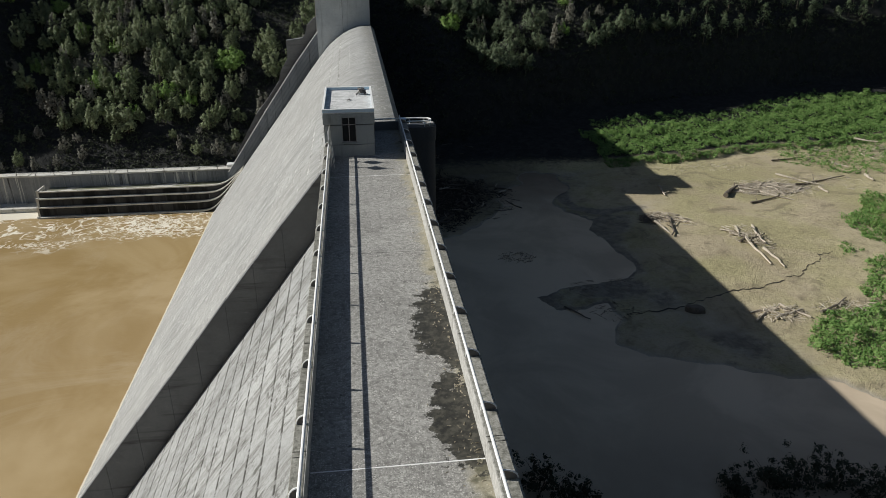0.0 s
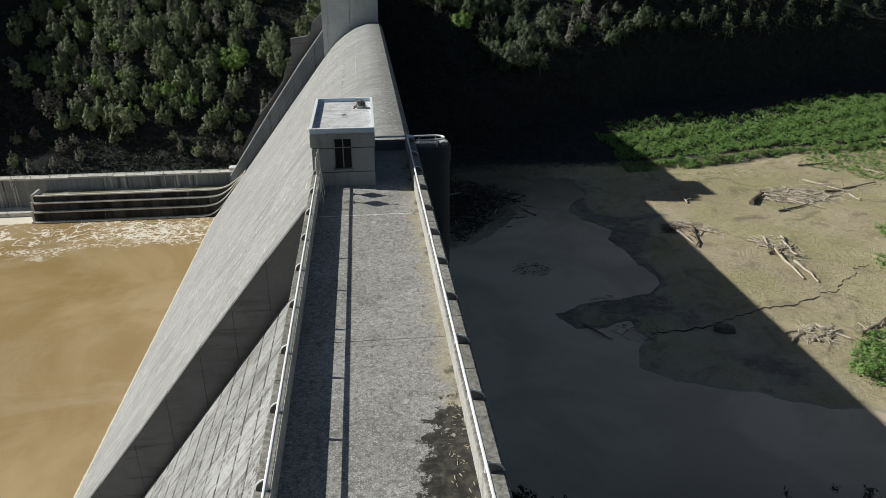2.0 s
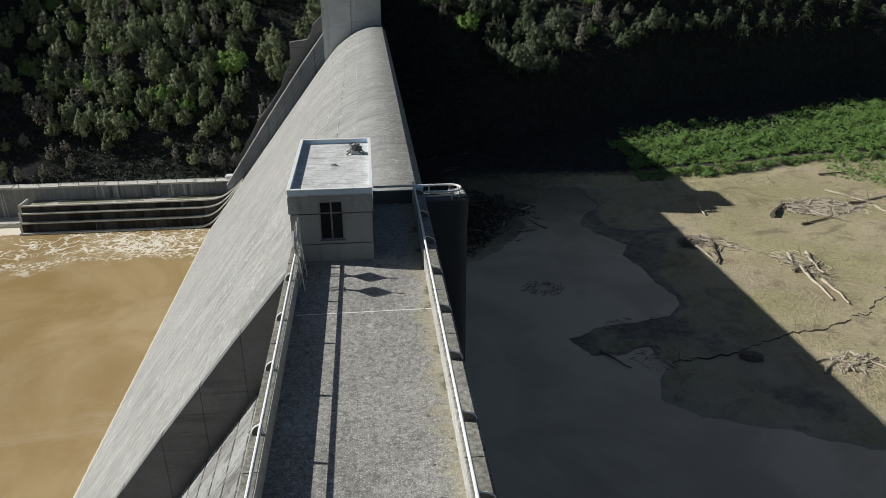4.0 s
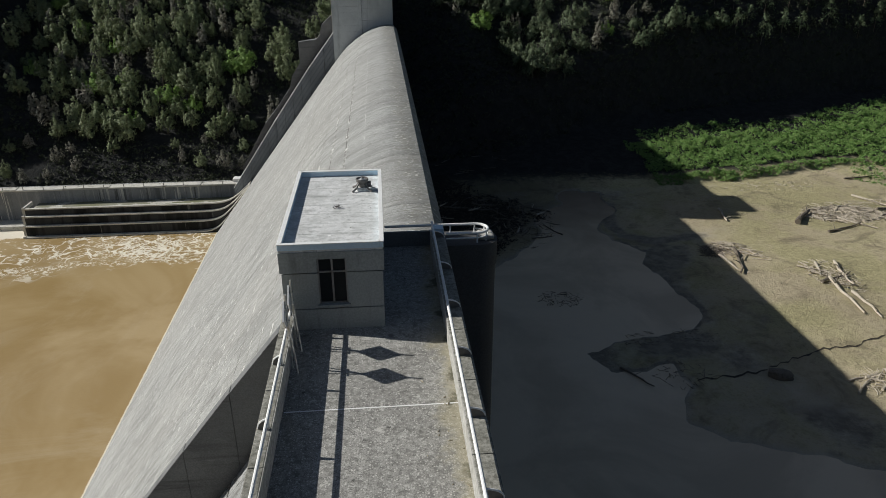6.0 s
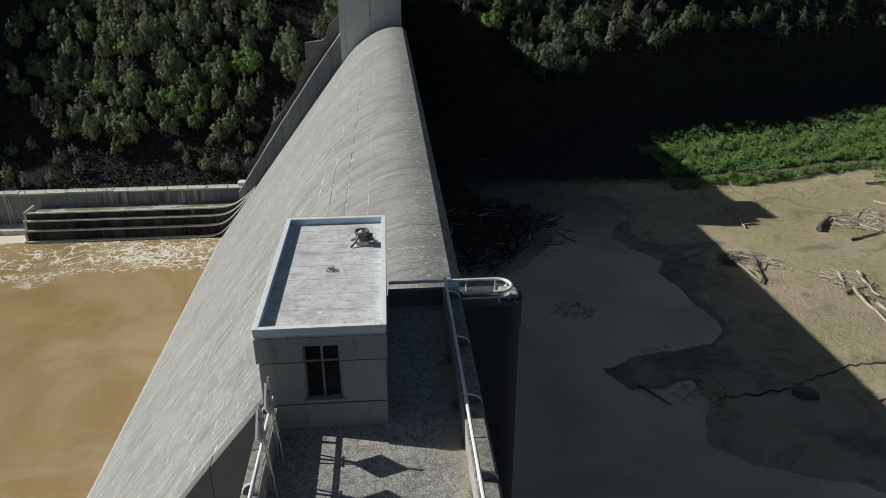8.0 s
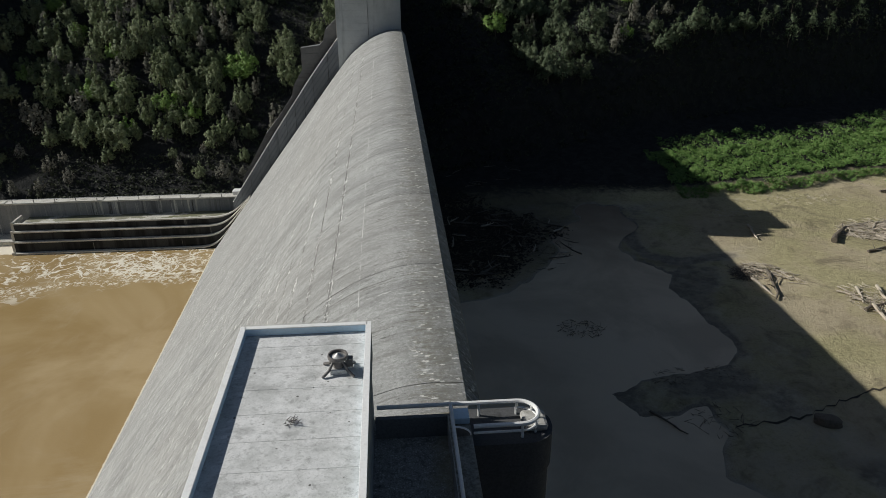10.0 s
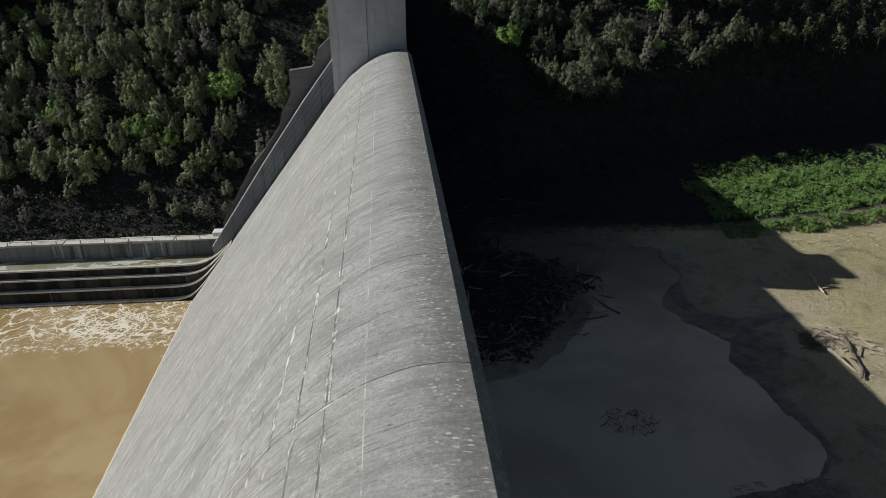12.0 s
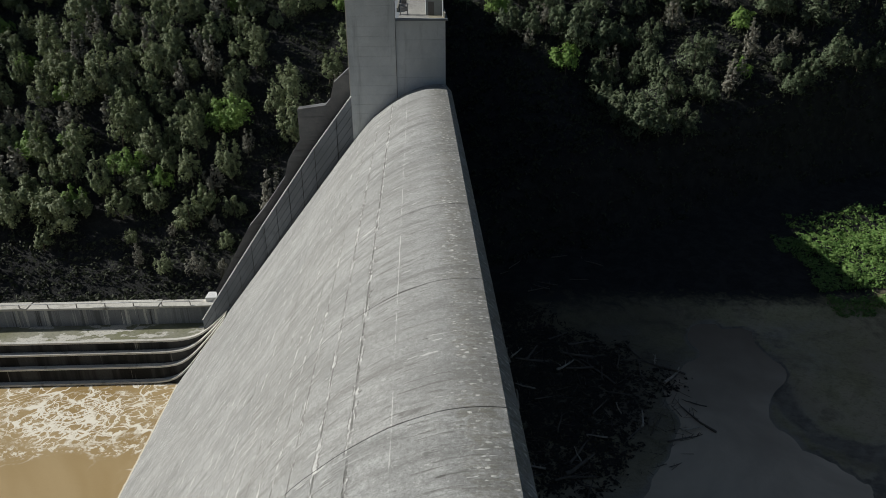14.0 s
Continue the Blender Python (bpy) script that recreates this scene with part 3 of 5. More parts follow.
def pond_material():
    n = Nodes("still_pond_water")
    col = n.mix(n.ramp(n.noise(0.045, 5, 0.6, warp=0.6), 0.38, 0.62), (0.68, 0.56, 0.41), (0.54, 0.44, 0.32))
    # Far-end shade put into the water colour.
    mask = n.ramp(n.math("ADD", n.axis(1), n.math("MULTIPLY", n.noise(0.05, 4, 0.6), 30)), 178, 222, 0, 0.9)
    col = n.mix(mask, col, (0.21, 0.165, 0.12))
    # Colour also darkens towards the near end.
    near_dark = n.ramp(n.math("ADD", n.axis(1), n.math("MULTIPLY", n.noise(0.04, 4, 0.6), 24)), 98, 66, 0, 0.6)
    col = n.mix(near_dark, col, (0.3, 0.25, 0.19))
    n.bump(n.noise(1.5, 3), 0.03, 0.1)
    return n.finish(col, 0.25, 0.0, 0.1)


def glass_material():
    n = Nodes("dark_window_glass")
    return n.finish(n.mix(n.noise(2), (0.012, 0.014, 0.016), (0.02, 0.022, 0.024)), 0.25, 0.0, 0.15)


M_DECK, M_GROUND, M_BROWN, M_POND, M_GLASS = deck_material(), ground_material(), brown_water_material(), pond_material(), glass_material()

# ---------------------------------------------------------------- mesh helpers


def mesh_of(name, bm, material, smooth=False):
    me = bpy.data.meshes.new(name)
    bm.normal_update()
    bm.to_mesh(me)
    bm.free()
    me.materials.append(material)
    if smooth:
        for p in me.polygons:
            p.use_smooth = True
        me.set_sharp_from_angle(angle=radians(28))
    return me


def part(name, bm, material, parent=None, label="", smooth=False):
    me = bm if isinstance(bm, bpy.types.Mesh) else mesh_of(name, bm, material, smooth)
    ob = new(name, me)
    if parent:
        ob.parent = parent
    if label:
        ob["label"] = label
    return ob


def thing(name, label, category, group="", kind="", at=(0, 0, 0)):
    ob = new(name)
    ob.location = at
    return tagged(ob, label, category, group, kind)


def box(x0, x1, y0, y1, z0, z1, bevel=0.0, bm=None):
    bm = bm or bmesh.new()
    geo = bmesh.ops.create_cube(bm, size=1.0)["verts"]
    for v in geo:
        v.co = ((x0 + x1) / 2 + v.co.x * (x1 - x0), (y0 + y1) / 2 + v.co.y * (y1 - y0), (z0 + z1) / 2 + v.co.z * (z1 - z0))
    if bevel:
        edges = list({e for v in geo for e in v.link_edges})
        bmesh.ops.bevel(bm, geom=edges, offset=bevel, segments=2, profile=0.5, affect="EDGES")
    return bm


def prism(profile, y0, y1, steps=1, bm=None):
    """A closed outline in x and z, drawn out along y."""
    bm = bm or bmesh.new()
    rings = []
    for i in range(steps + 1):
        y = y0 + (y1 - y0) * i / steps
        rings.append([bm.verts.new((x, y, z)) for x, z in profile])
    k = len(profile)
    for a, b in zip(rings, rings[1:]):
        for i in range(k):
            bm.faces.new((a[i], a[(i + 1) % k], b[(i + 1) % k], b[i]))
    bm.faces.new(rings[0][::-1])
    bm.faces.new(rings[-1])
    bmesh.ops.recalc_face_normals(bm, faces=bm.faces)
    return bm


def tube(points, radius, sides=8, bm=None, end_radius=None):
    """A round bar along points, tapering to end_radius."""
    bm = bm or bmesh.new()
    pts = [Vector(p) for p in points]
    end_radius = radius if end_radius is None else end_radius
    rings = []
    for i, p in enumerate(pts):
        d = (pts[min(i + 1, len(pts) - 1)] - pts[max(i - 1, 0)]).normalized()
        side = d.cross(Vector((0, 0, 1)))
        side = (side if side.length > 0.05 else d.cross(Vector((1, 0, 0)))).normalized()
        up = side.cross(d).normalized()
        r = radius + (end_radius - radius) * i / (len(pts) - 1)
        rings.append([bm.verts.new(p + (side * math.cos(a) + up * math.sin(a)) * r) for a in [2 * math.pi * k / sides for k in range(sides)]])
    for a, b in zip(rings, rings[1:]):
        for i in range(sides):
            bm.faces.new((a[i], a[(i + 1) % sides], b[(i + 1) % sides], b[i]))
    bm.faces.new(rings[0][::-1])
    bm.faces.new(rings[-1])
    bmesh.ops.recalc_face_normals(bm, faces=bm.faces)
    return bm


# ---------------------------------------------------------------- lie of the land
MUD, WATER_RIGHT, WATER_LEFT = -56.6, -57.0, -63.4
POND_A = ((55.5, 170), (58.5, 166.5), (60, 162.5), (57.6, 156), (58.8, 150), (59.8, 143), (60.5, 135), (60.4, 129.5), (58.2, 127.5), (51.9, 127.6), (45, 125.9), (38.5, 123), (34.7, 122.5), (30, 126), (20, 129), (8, 128), (8, 152), (24, 156), (31, 163), (36, 170), (40, 178), (43, 188), (47, 198), (53, 204), (62, 203), (59.3, 193), (56.2, 181), (55.6, 175))
BAND_E = ((60, 163), (65.4, 166), (71.2, 164.6), (71.5, 159), (66, 150), (63.5, 143), (63.2, 134), (62.3, 128.5), (60, 130), (60, 140), (59, 150), (57.6, 156))
BAND_S = ((34.7, 122.1), (51.7, 127.3), (58.8, 126), (60.5, 122.5), (57, 119.5), (52.2, 118), (47, 119), (42.9, 117.4), (39.8, 113.6), (37, 115.6))
POND_B = ((8, 133), (28, 131), (33.5, 125), (35, 119), (38, 113), (42.6, 114.2), (49.1, 116.8), (49.6, 110), (44.6, 100.7), (53.5, 94.2), (66.5, 88.4), (80.1, 83.2), (84.1, 78.1), (110, 50), (140, 20), (140, -40), (8, -40))
FLAT = ((40, 118), (44, 104), (52, 97), (66, 91), (80, 86), (86, 92), (76, 108), (64, 124), (50, 122))
PUDDLE = ((67, 99.6), (72, 96.5), (76, 94), (79, 92.5))
CHANNEL = ((61.6, 193), (58.4, 181), (58.6, 172.5), (65.7, 168.3), (77.5, 170.5))


def smooth(a, b, v):
    u = np.clip((v - a) / (b - a), 0, 1)
    return u * u * (3 - 2 * u)


def inside(poly, x, y):
    """Signed distance to a closed outline, positive inside."""
    d = np.full(x.shape, 1e9)
    sign = np.zeros(x.shape, bool)
    for (ax, ay), (bx, by) in zip(poly, poly[1:] + poly[:1]):
        ex, ey = bx - ax, by - ay
        u = np.clip(((x - ax) * ex + (y - ay) * ey) / (ex * ex + ey * ey), 0, 1)
        d = np.minimum(d, np.hypot(x - ax - u * ex, y - ay - u * ey))
        cross = ((ay > y) != (by > y)) & (x < ex * (y - ay) / (ey if ey else 1e-9) + ax)
        sign ^= cross
    return np.where(sign, d, -d)


def along(line, x, y):
    d = np.full(x.shape, 1e9)
    for (ax, ay), (bx, by) in zip(line, line[1:]):
        ex, ey = bx - ax, by - ay
        u = np.clip(((x - ax) * ex + (y - ay) * ey) / (ex * ex + ey * ey), 0, 1)
        d = np.minimum(d, np.hypot(x - ax - u * ex, y - ay - u * ey))
    return d


def wavy(x, y, size, seed=0.0):
    """Smooth, uneven swell between about -1 and 1."""
    out = 0 * x
    for k, (a, b, p) in enumerate(((1, 0.3, 0.0), (-0.4, 1.1, 1.7), (0.8, -0.9, 4.1), (1.7, 1.3, 2.2), (-2.1, 1.5, 5.3), (2.6, -2.4, 0.9))):
        out = out + np.sin((a * x + b * y) * 2 * math.pi / (size * 2.2) + p + seed * (k + 1)) / (1 + 0.5 * k)
    return out / 2.2


def land(x, y):
    x, y = np.asarray(x, float), np.asarray(y, float)
    # reservoir side
    foot = 207 + 0.16 * np.clip(x - 90, 0, 160) + wavy(x, y, 40) * 2.5
    d = y - foot
    shelf = np.interp(x, (0, 40, 85, 130, 260), (14, 26, 44, 52, 64))
    rise = np.interp(x, (0, 40, 85, 260), (1.5, 3, 8, 9))
    cliff = np.interp(x, (0, 30, 60, 110, 300), (4, 18, 23, 22, 25))
    right = MUD + 1.0 * smooth(0, 2.5, d) + rise * np.clip(d / shelf, 0, 1) + cliff * smooth(0, 8.5, d - shelf) + np.interp(x, (0, 60, 110, 300), (0.58, 0.6, 1.05, 1.1)) * np.clip(d - shelf - 8, 0, 90)
    mud = wavy(x, y, 17, 1) * 0.1 + wavy(x, y, 6, 2) * 0.035 + np.clip(x - 80, 0, 100) * 0.004
    wob = wavy(x, y, 7, 3) * 0.7 + wavy(x, y, 3.0, 5) * 0.5
    mud = mud - 0.8 * np.maximum(smooth(-1.4, 1.4, inside(POND_A, x, y) + wob * smooth(190, 160, y) + 3 * wavy(x, y, 9, 2) * smooth(160, 185, y)), smooth(-2.4, 2.4, inside(POND_B, x, y) + wob))
    mud = mud - 0.06 * smooth(9.0, -2.0, along(PUDDLE, x, y) + wavy(x, y, 9, 3) * 3) * smooth(-2, 2, along(PUDDLE, x, y) - 0.5)
    mud = mud - 0.03 * smooth(3.2, 0.6, along(PUDDLE, x, y) + wob) - 0.04 * smooth(-3, 8, inside(FLAT, x, y) + wavy(x, y, 12, 4) * 3)
    mud = mud - 0.2 * smooth(3.2, 0.8, along(CHANNEL, x, y) + wob * 0.5)
    mud = mud - 0.13 * smooth(86, 66, x) - 0.15 * smooth(-1.5, 1.5, np.maximum(inside(BAND_E, x, y), inside(BAND_S, x, y)) + wob)
    right = right + mud * smooth(6, -4, d)
    # downstream side
    e = y - 214.0
    left = -66.0 + 11.6 * smooth(-1.0, 0.2, e) + 0.62 * np.clip(e - 4, 0, 130) + 0.25 * np.clip(e - 135, 0, 200)
    h = left + (right - left) * smooth(-14, 3, x)
    left_spur = (np.clip(-117 - x, 0, 13) * 1.15 + np.clip(-130 - x, 0, 70) * 0.3) * smooth(216, 240, y)
    h = h + left_spur
    # swell of the hillsides
    up = smooth(-50, -25, h)
    h = h + up * (wavy(x, y, 38, 7) * 3.2 + wavy(x, y, 13, 9) * 1.0)
    # the near abutment and the far valley sides
    h = h + np.clip(-75 - y, 0, 160) * 0.75 + np.clip(-200 - x, 0, 200) * 0.3 + np.clip(x - 330, 0, 250) * 0.3
    return h


def ground_sheet():
    xs = np.concatenate((np.linspace(-2600, -160, 40), np.arange(-157, 8, 3.0), np.arange(8, 200, 1.25), np.arange(200, 330, 4.0), np.linspace(334, 2600, 40)))
    ys = np.concatenate((np.linspace(-2400, -60, 36), np.arange(-55, 45, 4.0), np.arange(45, 235, 1.25), np.arange(236, 345, 3.0), np.linspace(350, 2800, 45)))
    gx, gy = np.meshgrid(xs, ys)
    gz = land(gx, gy)
    nx = len(xs)
    verts = np.stack((gx.ravel(), gy.ravel(), gz.ravel()), 1)
    i = (np.arange(len(ys) - 1)[:, None] * nx + np.arange(nx - 1)[None]).ravel()
    me = bpy.data.meshes.new("ground")
    me.from_pydata(verts.tolist(), [], np.stack((i, i + 1, i + nx + 1, i + nx), 1).tolist())
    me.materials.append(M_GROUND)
    for p in me.polygons:
        p.use_smooth = True
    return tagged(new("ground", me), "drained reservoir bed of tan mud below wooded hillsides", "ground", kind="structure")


ground_sheet()


def water_sheet(name, x0, x1, y0, y1, z, material, label):
    bm = box(x0, x1, y0, y1, z - 0.3, z)
    return tagged(part(name, bm, material), label, "water", kind="structure")


water_sheet("water_river", -420, -30, -300, 213, WATER_LEFT, M_BROWN, "muddy brown river water with swirls of foam")
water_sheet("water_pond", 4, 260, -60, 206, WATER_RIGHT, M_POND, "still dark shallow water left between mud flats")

# ---------------------------------------------------------------- the dam
LIP = ((5.75, -11.5), (5.72, -11.2), (5.62, -10.98), (4.93, -10.19), (4.88, -10.11))
CREST = ((4.84, -10.055), (4.78, -10.03), (4.3, -9.97), (3.4, -9.92), (1.94, -10.03), (0.74, -10.32), (-1.39, -11.14), (-3.67, -12.5), (-5.51, -13.9), (-7.37, -15.55), (-10.0, -18.65), (-13.0, -22.4))


def chute_x(z):
    return -13.0 - (-22.4 - z) * 32.3 / 41.6


def rounded(points, per=5):
    """A smooth curve through points."""
    out = []
    p = [Vector(q) for q in points]
    for i in range(len(p) - 1):
        a, b, c, d = p[max(i - 1, 0)], p[i], p[i + 1], p[min(i + 2, len(p) - 1)]
        for k in range(per):
            u = k / per
            out.append(0.5 * ((2 * b) + (c - a) * u + (2 * a - 5 * b + 4 * c - d) * u * u + (3 * b - a - 3 * c + d) * u ** 3))
    return [tuple(v) for v in out] + [tuple(p[-1])]


def ogee_profile():
    """Upstream face, rounded crest and chute, with a notch at every lift of the pour."""
    pts = [(6.9, -60.0), (5.85, -14.0)] + list(LIP) + rounded(CREST)
    z = -23.0
    while z > -66:
        pts += [(chute_x(z), z), (chute_x(z - 0.03) + 0.05, z - 0.03), (chute_x(z - 0.07), z - 0.07)]
        z -= 1.5
    pts += [(chute_x(z), z), (chute_x(z), -70.0), (6.9, -70.0)]
    return pts


spillway = thing("spillway", "long rounded concrete spillway crest and chute, streaked grey", "spillway", kind="structure")
OGEE = ogee_profile()
edges_y = [45.4, 60.2, 75.2, 90.2, 105.2, 120.2, 135.2, 150.2, 165.2, 180.2, 195.2, 203.0]
for y0, y1 in zip(edges_y, edges_y[1:]):
    part("spillway_block", prism(OGEE, y0 + 0.03, y1 - 0.03), M_OGEE, spillway, smooth=True)

def face_profile():
    pts = [(3.17, 0.0), (3.17, -70.0), (-50.8, -70.0)]
    z = -70.0
    while z < -8:
        x = -2.9 - 0.76 * (-7.0 - z)
        pts += [(x, z), (x + 0.76 * 1.4, z + 1.4), (x + 0.76 * 1.42 + 0.06, z + 1.43)]
        z += 1.5
    pts += [(-2.78, -6.9), (-2.74, -6.7), (-2.74, 0.0)]
    return pts


dam_wall = thing("dam_wall", "tall concrete dam section carrying the walkway, sloping face with lift lines", "dam", kind="structure")
WALL_Y = [-110.0, -53.0, -38.0, -23.0, -8.6, 6.1, 20.8, 32.5, 44.6]
for y0, y1 in zip(WALL_Y, WALL_Y[1:]):
    part("wall_block", prism(face_profile(), y0 + 0.012, y1 - 0.012), M_FACE, dam_wall)
for y0, y1 in zip(WALL_Y, WALL_Y[1:]):
    part("deck_slab", box(-2.42, 2.74, y0 + 0.015, y1 - 0.015, -0.02, 0.03), M_DECK, dam_wall)
for yj in (6.1, 32.5):
    part("joint_seal", box(-2.3, 2.6, yj - 0.022, yj + 0.022, 0.0, 0.034), M_WHITE, dam_wall, "pale joint sealant strip")

# raised side walls of the chute
NEAR_TOP = [(-2.75, -2.6), (-6.95, -7.7), (-12.2, -14.3), (-17.9, -21.7), (-24.6, -30.1), (-36.0, -44.6), (-47.5, -60.0)]
near_wall = thing("training_wall", "dark concrete side wall along the spillway chute", "retaining wall", kind="structure")
part("core", prism([(x, z - 0.05) for x, z in NEAR_TOP] + [(-51, -70), (-2.75, -70)], 44.7, 45.3), M_DARK, near_wall)
for (xa, za), (xb, zb) in zip(NEAR_TOP, NEAR_TOP[1:]):
    n_cut = max(1, round((xa - xb) / 3.4))
    for k in range(n_cut):
        x0, x1 = xa + (xb - xa) * k / n_cut, xa + (xb - xa) * (k + 1) / n_cut
        z0, z1 = za + (zb - za) * k / n_cut, za + (zb - za) * (k + 1) / n_cut
        part("wall_panel", prism([(x0 - 0.015, z0), (x1 + 0.015, z1), (x1 + 0.015, -70), (x0 - 0.015, -70)], 44.62, 45.35), M_DARK, near_wall)

FAR_TOP = [(-10.0, -11.5), (-13.0, -15.3), (-16.9, -20.3), (-26.6, -33.6), (-39.7, -52.3)]
far_wall = thing("training_wall", "shaded grey concrete side wall stepping down the chute", "retaining wall", kind="structure")
for (xa, za), (xb, zb) in zip(FAR_TOP, FAR_TOP[1:]):
    n_cut = max(1, round((xa - xb) / 2.6))
    for k in range(n_cut):
        u0, u1 = k / n_cut, (k + 1) / n_cut
        x0, z0, x1, z1 = xa + (xb - xa) * u0, za + (zb - za) * u0, xa + (xb - xa) * u1, za + (zb - za) * u1
        zz = z0 - 0.02
        rows = [0.0, 1.5, 3.0, 4.5, 6.0, 30.0]
        for r0, r1 in zip(rows, rows[1:]):
            part("wall_panel", prism([(x0 - 0.05, z0 - r0 - 0.05), (x1 + 0.05, z1 - r0 - 0.05), (x1 + 0.05, max(z1 - r1 + 0.05, -69)), (x0 - 0.05, max(z0 - r1 + 0.05, -69))], 203.6, 204.3), M_WALL, far_wall)
part("backing", prism(FAR_TOP + [(-39.7, -70), (-10.0, -70)], 203.72, 204.8), M_RISER, far_wall)
part("hand_rail", tube([(x, 203.75, z + 0.12) for x, z in FAR_TOP], 0.09), M_WHITE, far_wall, "pale pipe edge")
wing = thing("wing_wall", "plain concrete wing wall behind the chute wall, its shade put into the colour", "retaining wall", kind="structure")
# The wing wall's shade is put into its dark concrete.
part("wall_block", prism([(-10.5, -7.6), (-13.2, -10.0), (-13.9, -12.6), (-14.8, -13.6), (-19.4, -14.2), (-19.4, -19.3), (-21.7, -22.8), (-22.5, -25.7), (-26.3, -30.9), (-29.8, -35.0), (-37.0, -47.0), (-37.0, -66), (-10.5, -66)], 205.4, 207.4), M_DARK, wing)

# far abutment: the wall above the chute and the walkway section behind it
abutment = thing("abutment_wall", "tall shaded blue-grey concrete wall with horizontal pour lines", "wall", kind="structure")
z = -64.0
while z < 4.9:
    part("pour_lift", box(-10.3, -2.95, 203.05, 204.3, z + 0.01, min(z + 1.5, 5.0) - 0.01), M_TOWER, abutment)
    z += 1.5
part("core", box(-10.25, -3.0, 203.12, 204.25, -64, 4.95), M_WALL, abutment)
part("joint_seam", box(-2.945, -2.905, 203.0, 203.3, -12.5, 4.95), M_RISER, abutment, "dark leaking joint")
part("edge_strip", box(-10.42, -10.3, 203.0, 204.3, -11.6, 5.0), M_TREAD, abutment, "pale worn edge")
far_dam = thing("far_dam_wall", "shaded concrete dam section with an overhanging cap", "dam", kind="structure")
z = -64.0
while z < -0.6:
    part("pour_lift", box(-2.9, 4.78, 203.25, 204.3, z + 0.01, min(z + 2.9, -0.3) - 0.01), M_TOWER, far_dam)
    z += 2.9
part("wall_block", box(-10.2, 4.76, 204.31, 300, -70, -0.3), M_WALL, far_dam)
part("cap_slab", box(-2.9, 5.15, 202.95, 300, -0.3, 0.02, 0.03), M_WALL, far_dam)
part("deck_slab", box(-2.4, 4.6, 203.4, 299, 0.021, 0.06), M_DECK, far_dam)
part("parapet", box(4.62, 4.85, 203.4, 299, 0.021, 0.75, 0.02), M_LEDGE, far_dam)
part("parapet", box(-2.88, -2.62, 212, 299, 0.021, 0.75, 0.02), M_LEDGE, far_dam)


def far_gatehouse():
    g = thing("gatehouse", "plain dark-fronted gatehouse on the far end of the dam", "building")
    part("wall_panel", box(1.85, 4.55, 207.0, 218.5, 0.05, 4.1), M_PLASTER, g)
    part("roof", box(1.7, 4.7, 206.85, 218.65, 4.1, 4.45, 0.02), M_ROOF, g)
    part("door", box(2.2, 3.15, 206.95, 206.99, 0.06, 2.1), M_FRAME, g, "dark door")
    return g


far_gatehouse()
mast = thing("mast", "pale slim pole at the edge of the far walkway", "pole")
part("pole", tube([(4.45, 205.2, 0.05), (4.45, 205.2, 5.0)], 0.09, 8), M_WHITE, mast)


def hoist():
    h = thing("hoist_frame", "small dark steel hoist machine on the far walkway", "machine", at=(-1.6, 208.2, 0.06))
    for xa in (-0.55, 0.55):
        for ya in (-0.5, 0.5):
            part("leg", box(xa - 0.06, xa + 0.06, ya - 0.06, ya + 0.06, 0, 1.7), M_STEEL, h)
    part("drum", tube([(-0.6, 0, 0.9), (0.6, 0, 0.9)], 0.36, 14), M_STEEL, h)
    part("motor", box(-0.4, 0.45, -0.35, 0.35, 1.72, 2.25, 0.05), M_FRAME, h)
    part("platform", box(-0.75, 0.75, -0.65, 0.65, 1.6, 1.72), M_STEEL, h)
    part("base_plate", box(-0.8, 0.8, -0.7, 0.7, 0.0, 0.08), M_STEEL, h)


hoist()

# ---------------------------------------------------------------- stilling basin
basin_wall = thing("basin_wall", "grey water-stained concrete basin wall with pale coping", "retaining wall", kind="structure")
for i in range(16):
    x1 = -38 - 12.5 * i
    part("wall_panel", box(x1 - 12.46, x1, 211.8, 213.4, -68, -53.9), M_BASIN, basin_wall)
    part("coping", box(x1 - 12.46, x1, 211.5 - 0.25 * (i % 3 == 1), 214.2, -53.89, -53.5 + 0.12 * (i % 2), 0.05), M_TREAD, basin_wall)
basin_rail = thing("guard_rail", "pale steel guard rail along the basin wall", "guard rail", kind="structure")
part("rail_pipe", tube([(-236, 211.7, -52.6), (-42, 211.7, -52.6)], 0.09, 6), M_WHITE, basin_rail)
for i in range(36):
    part("post", tube([(-44.4 - 5.4 * i, 211.7, -53.5), (-44.4 - 5.4 * i, 211.7, -52.6)], 0.1, 5), M_STEEL, basin_rail)
part("end_block", box(-41.8, -39.6, 213.0, 215.5, -54.4, -52.6, 0.1), M_WHITE, basin_rail, "white painted end block")
apron = thing("basin_apron", "concrete apron with algae and standing silt behind the steps", "floor", kind="structure")
part("slab", box(-95, -38, 203.4, 211.78, -66, -57.5), M_SILT, apron)
part("ledge", box(-240, -95.7, 206.5, 211.78, -68, -62.2, 0.1), M_TREAD, apron)


def chute_z(x):
    return -22.4 - (-13.0 - x) * 41.6 / 32.3


def step_top(h):
    """Level along the basin, then swept up the chute until it dies into it."""
    top = []
    for k in range(49):
        x = -95.0 + k * 1.25
        rise = chute_z(x) + (h + 63.4) * 0.5 * max(0.0, min(1.0, (-33 - x) / 14))
        soft = 1.6
        top.append((x, h + soft * math.log1p(math.exp((rise - h) / soft))))
    return top


steps = thing("basin_steps", "stained concrete steps sweeping up the foot of the chute", "steps", kind="structure")
